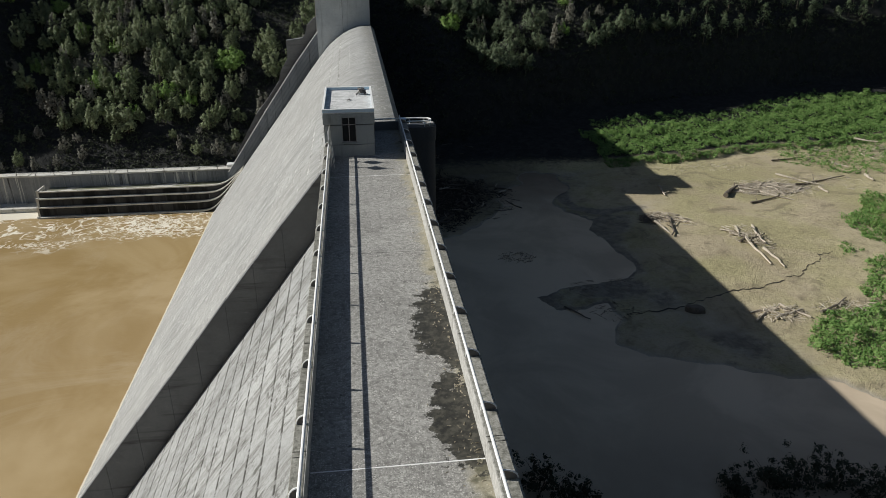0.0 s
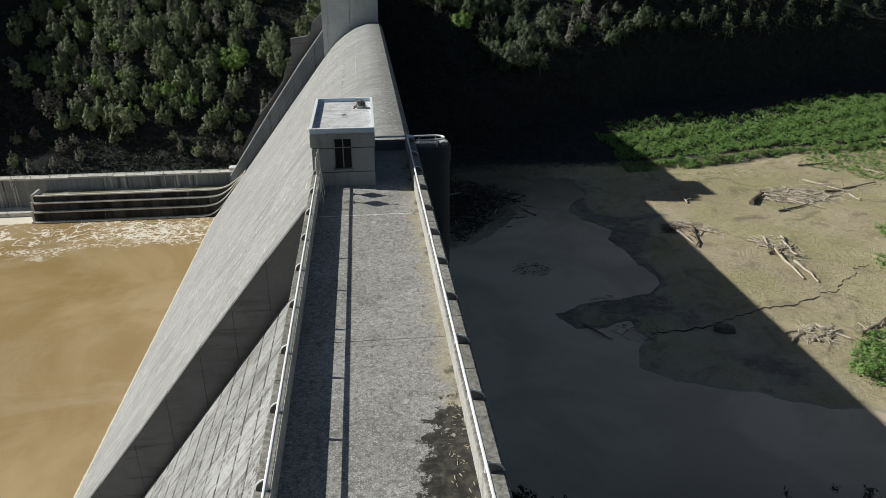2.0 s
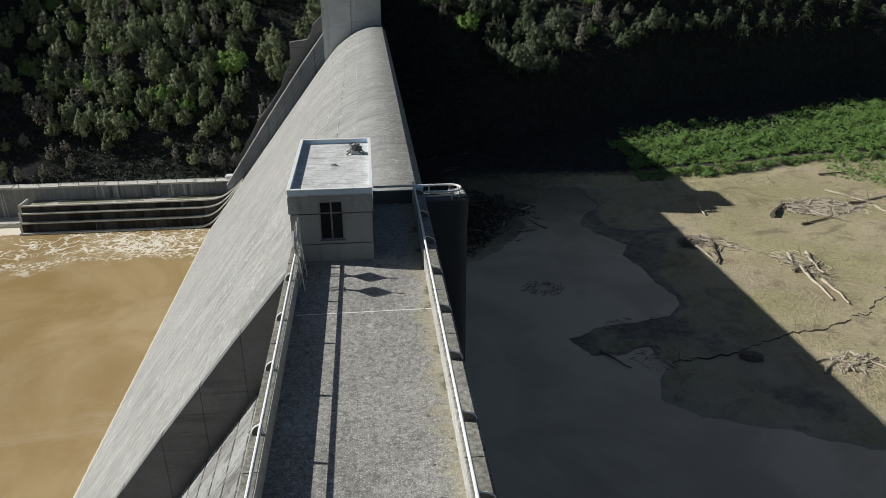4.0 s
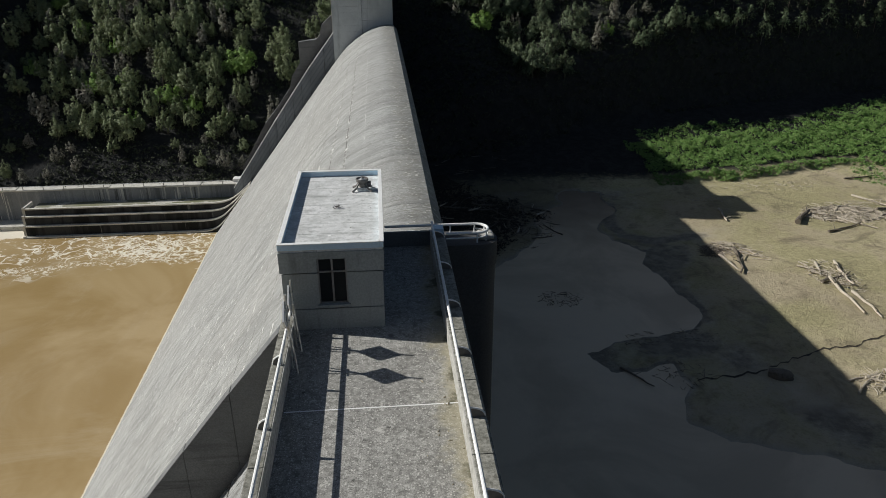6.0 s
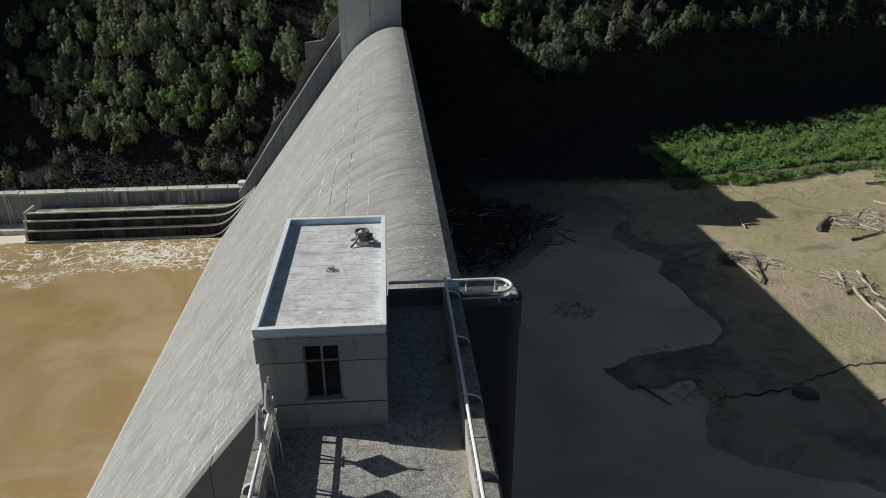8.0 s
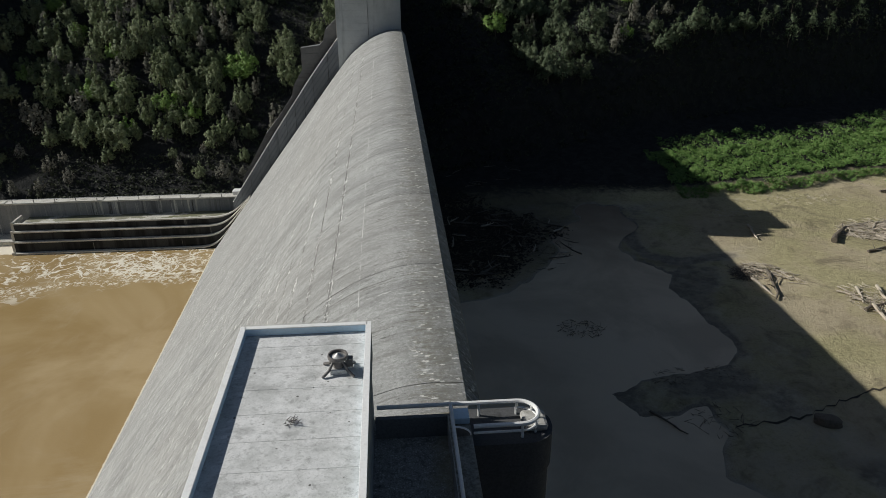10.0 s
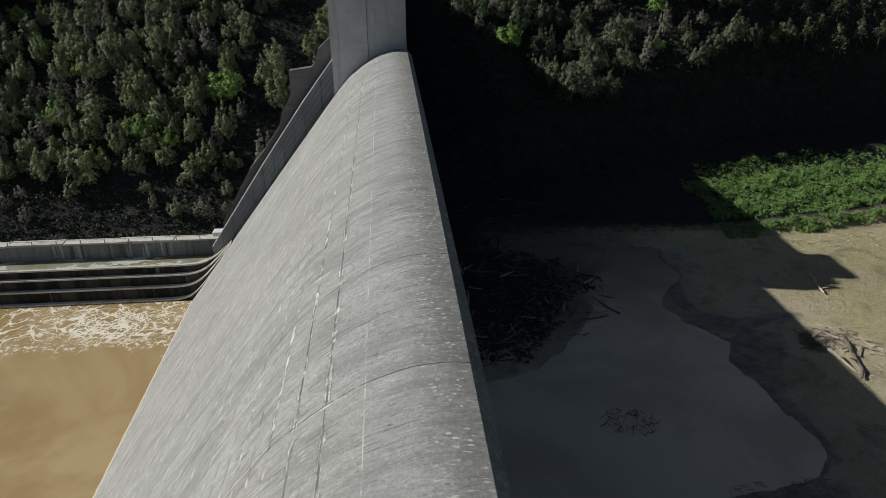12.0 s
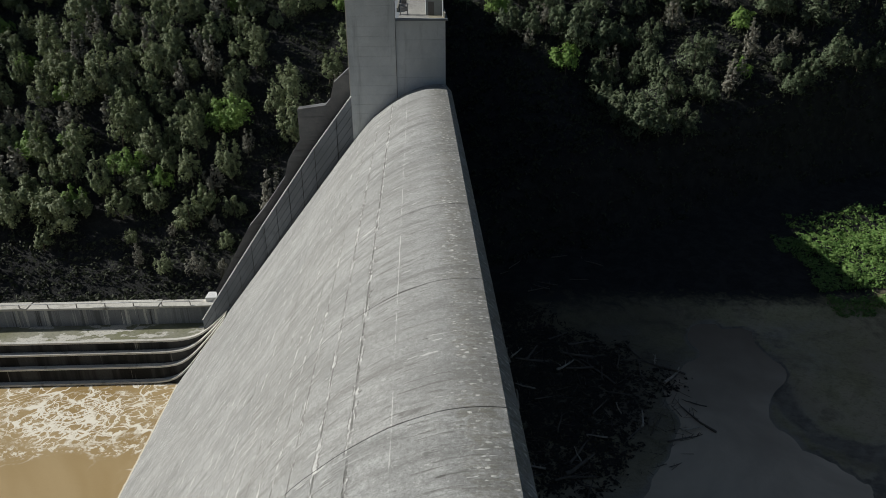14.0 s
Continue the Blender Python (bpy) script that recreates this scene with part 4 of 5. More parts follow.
for h, y0 in ((-62.95, 200.2), (-60.2, 201.1), (-57.8, 202.05), (-55.9, 203.0)):
    top = step_top(h)
    part("step", prism([(x, z - 0.3) for x, z in top] + [(top[-1][0], -70), (-95.0, -70)], y0, 203.59), M_RISER, steps, smooth=True)
    part("tread", prism(top + [(x, z - 0.34) for x, z in top[::-1]], y0 - 0.12, min(y0 + 0.93, 203.58)), M_TREAD, steps, "pale worn tread", smooth=True)
for za, zb, ya, yb in ((-66, -55.7, 203.0, 203.6), (-66, -57.6, 202.0, 202.5), (-66, -60.0, 201.1, 201.6), (-66, -62.8, 200.2, 200.7)):
    part("end_rib", box(-95.7, -95.02, ya, yb, za, zb, 0.05), M_TREAD, steps)
part("end_cap", box(-95.6, -95.03, 203.1, 208.5, -56.6, -55.7, 0.05), M_TREAD, steps)


# ---------------------------------------------------------------- walkway parapets and railings
POST_Y = [33.77 - 2.94 * i for i in range(48)]


def gusset(side, reach, thick=0.05):
    """A quarter-round plate that props the railing from the parapet top."""
    arc = [math.pi / 2 * k / 9 for k in range(10)]
    pts = [(0, 0.0)] + [(side * reach * math.cos(a), 0.02 + 0.27 * math.sin(a)) for a in arc]
    rim = [(side * reach * math.cos(a), 0.0, 0.02 + 0.27 * math.sin(a)) for a in arc]
    return prism(pts, -thick / 2, thick / 2), tube(rim, 0.03, 6)


def railing(side, label):
    """A thick parapet, and the pipe rail that stands on its inner edge."""
    xi, xo = (-2.36, -2.74) if side < 0 else (2.62, 3.17)
    y_end = 36.95 if side < 0 else 43.5
    x_rail = xi + side * 0.06
    wall = thing("parapet_wall", label + " concrete parapet beside the walkway", "parapet", kind="structure")
    cuts = sorted({round(c, 2) for c in WALL_Y[:-1]} | {round(POST_Y[0] + 1.5 - 5.88 * k, 2) for k in range(24)})
    cuts = [c for c in cuts if c < y_end - 0.5] + [y_end]
    for y0, y1 in zip(cuts, cuts[1:]):
        part("parapet_block", box(min(xi, xo), max(xi, xo), y0 + 0.012, y1 - 0.012, 0.032, 0.8, 0.02), M_LEDGE, wall)
        part("inner_facing", box(*((xi - 0.005, xi + 0.02) if side < 0 else (xi - 0.02, xi + 0.005)), y0 + 0.012, y1 - 0.012, 0.035, 0.79), M_PARAPET, wall, "pale rendered inner face")
    rail = thing("railing", "white painted pipe railing above the walkway parapet", "railing", "walkway railings")
    part("top_rail", tube([(x_rail, -100, 1.13), (x_rail, y_end, 1.13)], 0.05, 10), M_WHITE, rail, smooth=True)
    post = mesh_of("post", tube([(0, 0, 0.79), (0, 0, 1.13)], 0.032, 6), M_WHITE)
    plate_bm, rim_bm = gusset(side, abs(xo - x_rail) - 0.05)
    # Dark plate and white rim: shaded face and sunlit edge put into the colours.
    plate, rim = mesh_of("gusset_plate", plate_bm, M_FRAME), mesh_of("gusset_rim", rim_bm, M_WHITE)
    extra = [36.7] if side < 0 else [36.7, 39.65, 42.6]
    for y in POST_Y + extra:
        part("post", post, M_WHITE, rail).location = (x_rail, y, 0)
        g = part("gusset_plate", plate, M_STEEL, rail, "quarter-round brace plate, its shaded face put into the colour")
        g.location = (x_rail, y, 0.801)
        part("gusset_rim", rim, M_WHITE, g)
    return rail


railing(-1, "pale weathered low")
railing(1, "pale sunlit low")


def diamond_sign(y, tall):
    """A diamond plate on a braced pole behind the parapet, its edge towards the walkway's length."""
    s = thing("diamond_sign", "diamond-shaped warning plate on a braced steel pole by the parapet", "sign", "warning signs", at=(-2.28, y, 0.03))
    part("pole", tube([(0, 0, 0), (0, 0, 2.4 * tall)], 0.035, 8), M_GALV, s)
    part("brace", tube([(0.2, -0.32, 0.0), (0.03, -0.02, 1.5)], 0.025, 6), M_GALV, s)
    part("brace", tube([(0.05, 0.3, 0.0), (0.0, 0.02, 1.3)], 0.025, 6), M_GALV, s)
    c, dz, dy = 1.76 * tall, 0.47, 0.43
    bm = bmesh.new()
    ring = [(0, -dy), (dz, 0), (0, dy), (-dz, 0)]
    rows = [[bm.verts.new((x, b, c + a)) for a, b in ring] for x in (-0.1, -0.05)]
    for i in range(4):
        bm.faces.new((rows[0][i], rows[0][(i + 1) % 4], rows[1][(i + 1) % 4], rows[1][i]))
    bm.faces.new(rows[0]), bm.faces.new(rows[1][::-1])
    bmesh.ops.recalc_face_normals(bm, faces=bm.faces)
    part("plate", bm, M_WHITE, s, "pale diamond plate")
    for h in (c - 0.2, c + 0.2):
        part("clamp", box(-0.06, 0.05, -0.05, 0.05, h - 0.03, h + 0.03), M_GALV, s)
    for h in (0.55, 1.1):
        part("rung", tube([(0.0, -0.2, h), (0.0, 0.2, h)], 0.02, 6), M_GALV, s)
    return s


for sy, tall in ((35.98, 1.0), (34.74, 1.06)):
    diamond_sign(sy, tall)

# ---------------------------------------------------------------- gatehouse


def gatehouse():
    x0, x1, y0, y1, top = -2.69, 0.6, 37.0, 44.45, 3.2
    g = thing("gatehouse", "small flat-roofed grey gatehouse with a dark two-pane window", "building")
    # front wall in pieces round the window
    wx0, wx1, wz0, wz1 = -1.53, -0.575, 0.98, 2.65
    t = 0.2
    bands = ((0.03, 0.79, 0.0), (0.83, 2.12, 0.0), (2.18, top - 0.3, 0.05))
    for za, zb, out in bands:
        for xa, xb in ((x0 - out, wx0), (wx1, x1 + out)):
            part("wall_panel", box(xa, xb, y0 - out, y0 + t, za, zb), M_PLASTER, g)
        if za < wz0:
            part("wall_panel", box(wx0, wx1, y0 - out, y0 + t, za, min(zb, wz0)), M_PLASTER, g)
        if zb > wz1:
            part("wall_panel", box(wx0, wx1, y0 - out, y0 + t, wz1, zb), M_PLASTER, g)
        part("wall_panel", box(x0 - out, x0 + t, y0 + t, y1 + out, za, zb), M_PLASTER, g)
        part("wall_panel", box(x1 - t, x1 + out, y0 + t, y1 + out, za, zb), M_PLASTER, g)
        part("wall_panel", box(x0 + t, x1 - t, y1 - t, y1 + out, za, zb), M_PLASTER, g)
    part("inner_core", box(x0 + 0.1, x1 - 0.1, y0 + 0.19, y1 - 0.1, 0.02, 2.6), M_FRAME, g)
    w = part("window", box(wx0, wx1, y0 + 0.1, y0 + 0.13, wz0, wz1), M_GLASS, g, "dark glass window")
    mid = (wx0 + wx1) / 2
    for xa, xb, za, zb in ((wx0, wx0 + 0.05, wz0, wz1), (wx1 - 0.05, wx1, wz0, wz1), (mid - 0.03, mid + 0.03, wz0, wz1), (wx0, wx1, wz1 - 0.05, wz1), (wx0, wx1, wz0, wz0 + 0.05), (wx0, wx1, 2.12, 2.17)):
        part("frame_bar", box(xa, xb, y0 + 0.05, y0 + 0.098, za, zb), M_STEEL, w)
    part("sill", box(wx0 - 0.06, wx1 + 0.06, y0 - 0.08, y0 + 0.06, wz0 - 0.07, wz0 - 0.005, 0.01), M_PLASTER, g)
    # roof with upstand
    roof = part("roof", box(x0 - 0.02, x1 + 0.02, y0 - 0.02, y1 + 0.02, top - 0.3, top - 0.22), M_ROOF, g)
    for k in range(8):
        yy = y0 + 0.35 + k * 0.92
        part("roof_seam", box(x0 + 0.12, x1 - 0.12, yy, yy + 0.018, top - 0.219, top - 0.214), M_ROOF, roof)
    r = 0.12
    ax0, ax1, ay0, ay1 = x0 - 0.05, x1 + 0.05, y0 - 0.05, y1 + 0.05
    for a in ((ax0, ax0 + r, ay0, ay1), (ax1 - r, ax1, ay0, ay1), (ax0 + r, ax1 - r, ay0, ay0 + r), (ax0 + r, ax1 - r, ay1 - r, ay1)):
        part("roof_rim", box(*a, top - 0.218, top - 0.02, 0.01), M_BLUE, roof, "white rim with the blue of its shaded faces put into the paint")
        part("rim_cap", box(a[0] - 0.015, a[1] + 0.015, a[2] - 0.015, a[3] + 0.015, top - 0.019, top + 0.01, 0.006), M_WHITE, roof)
    return g


gatehouse()


def lathe(rows, sides=24):
    """A turned solid from radius and height rows."""
    bm = bmesh.new()
    rings = [[bm.verts.new((r * math.cos(a), r * math.sin(a), h)) for a in [2 * math.pi * k / sides for k in range(sides)]] for r, h in rows]
    for a, b in zip(rings, rings[1:]):
        for i in range(sides):
            bm.faces.new((a[i], a[(i + 1) % sides], b[(i + 1) % sides], b[i]))
    bm.faces.new(rings[-1])
    bm.faces.new(rings[0][::-1])
    bmesh.ops.recalc_face_normals(bm, faces=bm.faces)
    return bm


def roof_vent():
    v = thing("roof_vent", "round metal exhaust vent on a braced curb on the flat roof", "roof vent", at=(-0.1, 42.58, 2.985))
    v.scale = (0.66, 0.66, 0.85)
    part("curb", box(-0.3, 0.3, -0.26, 0.26, 0.0, 0.16, 0.02), M_ROOF, v)
    for xa, ya in ((-0.3, -0.24), (0.3, -0.24), (0.3, 0.24), (-0.3, 0.24)):
        part("leg", tube([(xa * 0.6, ya * 0.6, 0.36), (xa * 1.15, ya * 1.15, 0.14), (xa * 1.9, ya * 1.9, 0.03)], 0.05, 6), M_FRAME, v, "dark splayed leg")
    part("throat", lathe(((0.2, 0.16), (0.2, 0.42))), M_FRAME, v, smooth=True)
    hood = part("hood", lathe(((0.22, 0.4), (0.36, 0.44), (0.38, 0.5), (0.36, 0.56), (0.31, 0.56), (0.3, 0.48))), M_FRAME, v, "dark round hood ring", smooth=True)
    part("cone", lathe(((0.29, 0.485), (0.16, 0.52), (0.02, 0.6))), M_GALV, hood, "pale cone in the hood", smooth=True)
    part("motor_box", box(0.24, 0.52, 0.02, 0.3, 0.1, 0.36, 0.02), M_FRAME, v)
    return v


roof_vent()


def small_bits():
    """A clump of nest litter on the roof, and the drain in the walkway."""
    clump = thing("litter_clump", "small dark clump of dry litter on the roof felt", "litter", at=(-1.0, 40.68, 2.982))
    bm = bmesh.new()
    rng = np.random.default_rng(15)
    for _ in range(26):
        a, r = rng.uniform(0, 6.28), 0.16 * rng.random()
        p = Vector((r * math.cos(a), r * math.sin(a), 0.02 + 0.05 * rng.random()))
        d = Vector(rng.normal(size=3)) * 0.08
        d.z = abs(d.z) * 0.5
        tube([p, p + d], 0.012, 4, bm, 0.005)
    part("sticks", bm, M_FRAME, clump)
    drain = thing("floor_drain", "dark round drain cover in the walkway concrete", "drain", at=(0.78, 36.35, 0.031))
    part("ring", lathe(((0.13, 0.0), (0.13, 0.012), (0.1, 0.014))), M_STEEL, drain)
    part("grate", lathe(((0.095, 0.012), (0.09, 0.018)), 12), M_FRAME, drain)


small_bits()


def deck_litter():
    """Dry stalks and leaf bits caught along the upstream parapet."""
    rng = np.random.default_rng(16)
    verts, faces = [], []
    for _ in range(190):
        y = rng.uniform(5, 34) if rng.random() < 0.5 else rng.choice((8.5, 14.5)) + rng.normal() * 1.6
        x = 2.55 - abs(rng.normal()) * 0.5
        w, half = rng.uniform(0, 3.14), rng.uniform(0.02, 0.08)
        d, s = Vector((math.cos(w), math.sin(w), 0)) * half, Vector((-math.sin(w), math.cos(w), 0)) * rng.uniform(0.006, 0.016)
        p = Vector((x, y, 0.034))
        u = Vector((0, 0, rng.uniform(0.01, 0.03)))
        k = len(verts)
        verts += [p - d - s, p - d + s, p + d + s, p + d - s, p + u - d * 0.4, p + u + d * 0.4]
        faces += [(k, k + 4, k + 5, k + 3), (k + 1, k + 2, k + 5, k + 4), (k, k + 1, k + 4), (k + 2, k + 3, k + 5)]
    me = bpy.data.meshes.new("deck_litter")
    me.from_pydata([tuple(v) for v in verts], [], faces)
    me.materials.append(M_LITTER)
    tagged(new("deck_litter", me), "dry stalks and leaf bits along the walkway parapet", "litter", kind="stuff")


deck_litter()

# ---------------------------------------------------------------- pier at the end of the walkway


def pier():
    p = thing("pier", "weathered concrete pier with a rounded end, its shade put into the colour", "pier", kind="structure")
    y0, y1 = 42.75, 44.2
    r, cx, cy = (y1 - y0) / 2, 4.68, (y0 + y1) / 2
    out = [(3.18, y0)] + [(cx + r * math.cos(a), cy + r * math.sin(a)) for a in [-math.pi / 2 + math.pi * k / 20 for k in range(21)]] + [(3.18, y1)]

    def solid(za, zb, grow):
        bm = bmesh.new()
        rows = [[bm.verts.new((x + (grow if x > 4.5 else 0), y + grow * (1 if y > cy else -1), z)) for x, y in out] for z in (za, zb)]
        k = len(out)
        for i in range(k):
            bm.faces.new((rows[0][i], rows[0][(i + 1) % k], rows[1][(i + 1) % k], rows[1][i]))
        bm.faces.new(rows[0][::-1]), bm.faces.new(rows[1])
        bmesh.ops.recalc_face_normals(bm, faces=bm.faces)
        return bm

    part("shaft", solid(-70, -0.75, 0.0), M_PIER, p, smooth=True)
    part("cap", solid(-0.74, 0.36, 0.05), M_PIER, p, smooth=True)
    part("end_wall", box(-2.74, 3.16, 44.62, 45.36, -14, -1.2), M_WALL, p)
    # Dark concrete puts the shade on the end parapet's face into its colour.
    part("end_parapet", box(0.66, 3.1, 43.58, 43.72, 0.032, 0.68, 0.01), M_DARK, p)
    part("kerb_block", box(2.66, 3.15, 43.05, 43.5, 0.81, 1.0, 0.02), M_BLUE, p, "pale blue junction box")
    rail = thing("pier_railing", "white looped pipe railing round the pier end", "railing", "walkway railings")
    r2 = 0.5
    cy2 = 43.45
    loop = [(0.7, 43.95)] + [(4.55 + r2 * math.cos(a), cy2 + r2 * math.sin(a)) for a in [math.pi / 2 - math.pi * k / 14 for k in range(15)]] + [(3.25, cy2 - r2)]
    part("top_rail", tube([(x, y, 0.8) for x, y in loop], 0.06, 8), M_WHITE, rail, smooth=True)
    part("mid_rail", tube([(x, y, 0.58) for x, y in loop[1:]], 0.035, 8), M_WHITE, rail, smooth=True)
    for i in (1, 5, 8, 11, 15):
        x, y = loop[i]
        part("post", tube([(x, y, 0.3), (x, y, 0.8)], 0.04, 6), M_WHITE, rail)
    for x in (2.75, 3.5):
        part("post", tube([(x, 43.95, 0.0), (x, 43.95, 0.8)], 0.04, 6), M_WHITE, rail)
    # Pale block added to show the cap's sunlit tip.
    part("tip_block", box(4.62, 5.3, 43.1, 43.85, 0.365, 0.6, 0.1), M_PARAPET, rail, "pale block added for the sunlit tip of the pier cap")
    return p


pier()

# ---------------------------------------------------------------- plants


def leaf_mesh(name, centres, spread, count, size, material, rng, flat=0.28, heart=None, up=0.25, tall=0.8):
    """Many small leaf quads gathered round clump centres, in one mesh; they face away from the heart of the crown."""
    c = np.repeat(centres, count, 0)
    n = len(c)
    d = rng.normal(size=(n, 3))
    d /= np.linalg.norm(d, axis=1)[:, None]
    p = c + d * (1.25 * rng.random(n) ** 0.75)[:, None] * np.repeat(spread, count)[:, None] * (1, 1, tall)
    nrm = d + rng.normal(size=(n, 3)) * flat + (0, 0, up)
    if heart is not None:
        out = p - np.array(heart)
        nrm = nrm * 0.75 + out / np.linalg.norm(out, axis=1)[:, None]
    nrm /= np.linalg.norm(nrm, axis=1)[:, None]
    u = np.cross(nrm, rng.normal(size=(n, 3)))
    u /= np.linalg.norm(u, axis=1)[:, None]
    v = np.cross(nrm, u)
    s = size * (0.6 + 0.8 * rng.random(n))[:, None]
    quads = np.stack((p - u * s, p - v * s * 0.55, p + u * s, p + v * s * 0.55), 1).reshape(-1, 3)
    me = bpy.data.meshes.new(name)
    me.vertices.add(len(quads))
    me.vertices.foreach_set("co", quads.astype(np.float32).ravel())
    me.loops.add(len(quads))
    me.loops.foreach_set("vertex_index", np.arange(len(quads), dtype=np.int32))
    me.polygons.add(n)
    me.polygons.foreach_set("loop_start", np.arange(0, n * 4, 4, dtype=np.int32))
    me.polygons.foreach_set("loop_total", np.full(n, 4, dtype=np.int32))
    me.update(calc_edges=True)
    me.materials.append(material)
    return me


def tree_kind(seed, height, width, material, spires=7, count=20, size=0.25):
    """Trunk with limbs, and a ragged crown of several leafy spires with gaps between them."""
    rng = np.random.default_rng(seed)
    bm = bmesh.new()
    lean = rng.normal(size=2) * 0.04 * height
    top = Vector((lean[0], lean[1], height * 0.86))
    tube([(0, 0, -1.2), (lean[0] * 0.3, lean[1] * 0.3, height * 0.4), top], 0.12 + 0.011 * height, 6, bm, 0.03)
    centres, spread = [], []
    for k in range(spires):
        a = 2 * math.pi * (k + rng.random() * 0.8) / spires
        out = 0.0 if k == 0 else width * rng.uniform(0.22, 0.42)
        foot = Vector((lean[0] * 0.5 + out * math.cos(a), lean[1] * 0.5 + out * math.sin(a), height * rng.uniform(0.1, 0.3)))
        tip_h = height if k == 0 else height * rng.uniform(0.6, 0.92)
        tip = Vector((foot.x * 1.12 + lean[0] * 0.5, foot.y * 1.12 + lean[1] * 0.5, tip_h))
        tube([(lean[0] * 0.2, lean[1] * 0.2, foot.z * 0.8), (foot + tip) / 2, tip], 0.07, 5, bm, 0.02)
        tall = tip.z - foot.z
        for _ in range(int(8 + tall * 2.6)):
            u = rng.random() ** 0.8
            r = width * 0.27 * (1.02 - u) ** 0.65 * rng.uniform(0.3, 1.25)
            w = rng.uniform(0, 6.28)
            p = foot.lerp(tip, u)
            centres.append((p.x + r * math.cos(w), p.y + r * math.sin(w), p.z))
            spread.append(width * (0.045 + 0.06 * (1 - u)) * rng.uniform(0.5, 1.6))
    trunk = mesh_of("trunk", bm, M_BARK)
    crown = leaf_mesh("crown", np.array(centres), np.array(spread), count, size, material, rng, 0.35, (lean[0] * 0.5, lean[1] * 0.5, height * 0.3), 0.3, 1.25)
    return trunk, crown


KINDS = [tree_kind(10 + k, h, w, M_LEAF) for k, (h, w) in enumerate(((9.5, 6.6), (11, 6), (7.5, 6.4), (11.5, 7), (7.5, 5), (9, 7.4), (10, 5.2)))]
SHADY = [tree_kind(60 + k, h, w, M_LEAF_SHADED) for k, (h, w) in enumerate(((9.5, 7.2), (8.5, 7.8), (10.5, 6.8), (7.5, 6.6)))]
GREY = [tree_kind(30 + k, h, w, M_LEAF_GREY, 5, 13) for k, (h, w) in enumerate(((8.5, 5.2), (7, 5.6), (9.5, 4.6)))]
BRIGHT = [tree_kind(40 + k, h, w, M_LEAF_BRIGHT) for k, (h, w) in enumerate(((7.5, 7.5), (6.5, 6)))]


def tree(kind, x, y, size, turn, label):
    t = thing("tree", label, "tree", "hillside trees", at=(x, y, float(land(x, y)) - 0.1))
    t.rotation_euler = (0, 0, turn)
    t.scale = (size, size, size * (0.9 + 0.25 * ((turn * 7) % 1)))
    part("trunk", kind[0], M_BARK, t)
    part("crown", kind[1], M_LEAF, t)
    return t


def clear_of_dam(x, y):
    return not (-13 < x < 8 and y < 302) and not (-30 < x < -13 and y < 250)


def plant_hills():
    rng = np.random.default_rng(3)
    spots = []
    px, py = rng.uniform(-150, 300, 9000), rng.uniform(217, 345, 9000)
    gaps = wavy(px, py, 24, 11)
    heights = land(px, py)
    shelves = np.interp(px, (0, 40, 85, 130, 260), (14, 26, 44, 52, 64))
    for x, y, gap, shelf, h in zip(px.tolist(), py.tolist(), gaps.tolist(), shelves.tolist(), heights.tolist()):
        left = x < -3
        if not clear_of_dam(x, y):
            continue
        # slope kept bare where the dam's shadow falls, and two gaps without trees
        if not left and h + 3 < -(x - 5) / 1.556:
            continue
        if left and abs(y - 266 + (x + 63) * 0.42) < 2.5 and x < -58 or (x + 34) ** 2 / 60 + (y - 243) ** 2 / 70 < 1:
            continue
        if x > 75 and rng.random() < 0.5:
            continue
        if not left:
            foot = 207 + 0.16 * max(0, min(160, x - 90))
            if y < foot + shelf + (6 if x > 60 else 5) or y > foot + shelf + 80:
                continue
        elif y > 320:
            continue
        if left and (y < 226 or x < -100 or x > -42 + 0.2 * (y - 214)) and rng.random() < (0.85 if x < -112 else 0.6):
            continue
        if gap < ((-0.9 if -90 < x < -40 and y > 234 else -0.25) if left else -1.5):
            continue
        need = ((3.1 if -90 < x < -40 and y > 234 else 3.7) if left else 4.0 if x < 60 else 4.7) + 2.2 * rng.random()
        if all((x - a) ** 2 + (y - b) ** 2 > need * need for a, b in spots):
            spots.append((x, y))
    return spots


SPOTS = plant_hills()
prng = np.random.default_rng(5)
# individual trees: those nearest to the dam; the rest of the woods is one mass
order = sorted(SPOTS, key=lambda s: (s[1] - 215) + (0.35 * abs(s[0] + 55) if s[0] < 0 else 25 + 0.25 * abs(s[0] - 60)))
LIGHT_SPOTS = ((-42.8, 257, 1.25), (-46.5, 255, 1.0), (-64, 243, 1.15), (-87.5, 249, 1.0), (-79, 250.5, 0.8), (36.5, 265, 1.1))
for x, y, size in LIGHT_SPOTS:
    tree(BRIGHT[int(x) % 2], x, y, size, x, "bright green broadleaf tree on the wooded hillside")
for x, y in order[:290]:
    if any((x - a) ** 2 + (y - b) ** 2 < 9 for a, b, _ in LIGHT_SPOTS):
        continue
    draw = prng.random()
    low = y < 231 and x < 0
    kinds, label = (KINDS, "dull green broadleaf tree on the steep wooded hillside") if x < 0 else (SHADY, "green broadleaf tree on the slope above the bank, shade put into its leaf colour")
    if draw < 0.04:
        kinds, label = (BRIGHT, "bright green broadleaf tree on the wooded hillside")
    elif draw < (0.6 if low else 0.2):
        kinds, label = (GREY, "sparse grey-green tree on the wooded hillside")
    tree(kinds[prng.integers(0, len(kinds))], x, y, (0.55 if low else 0.9) * prng.uniform(0.7, 1.25), prng.uniform(0, 6.28), label)


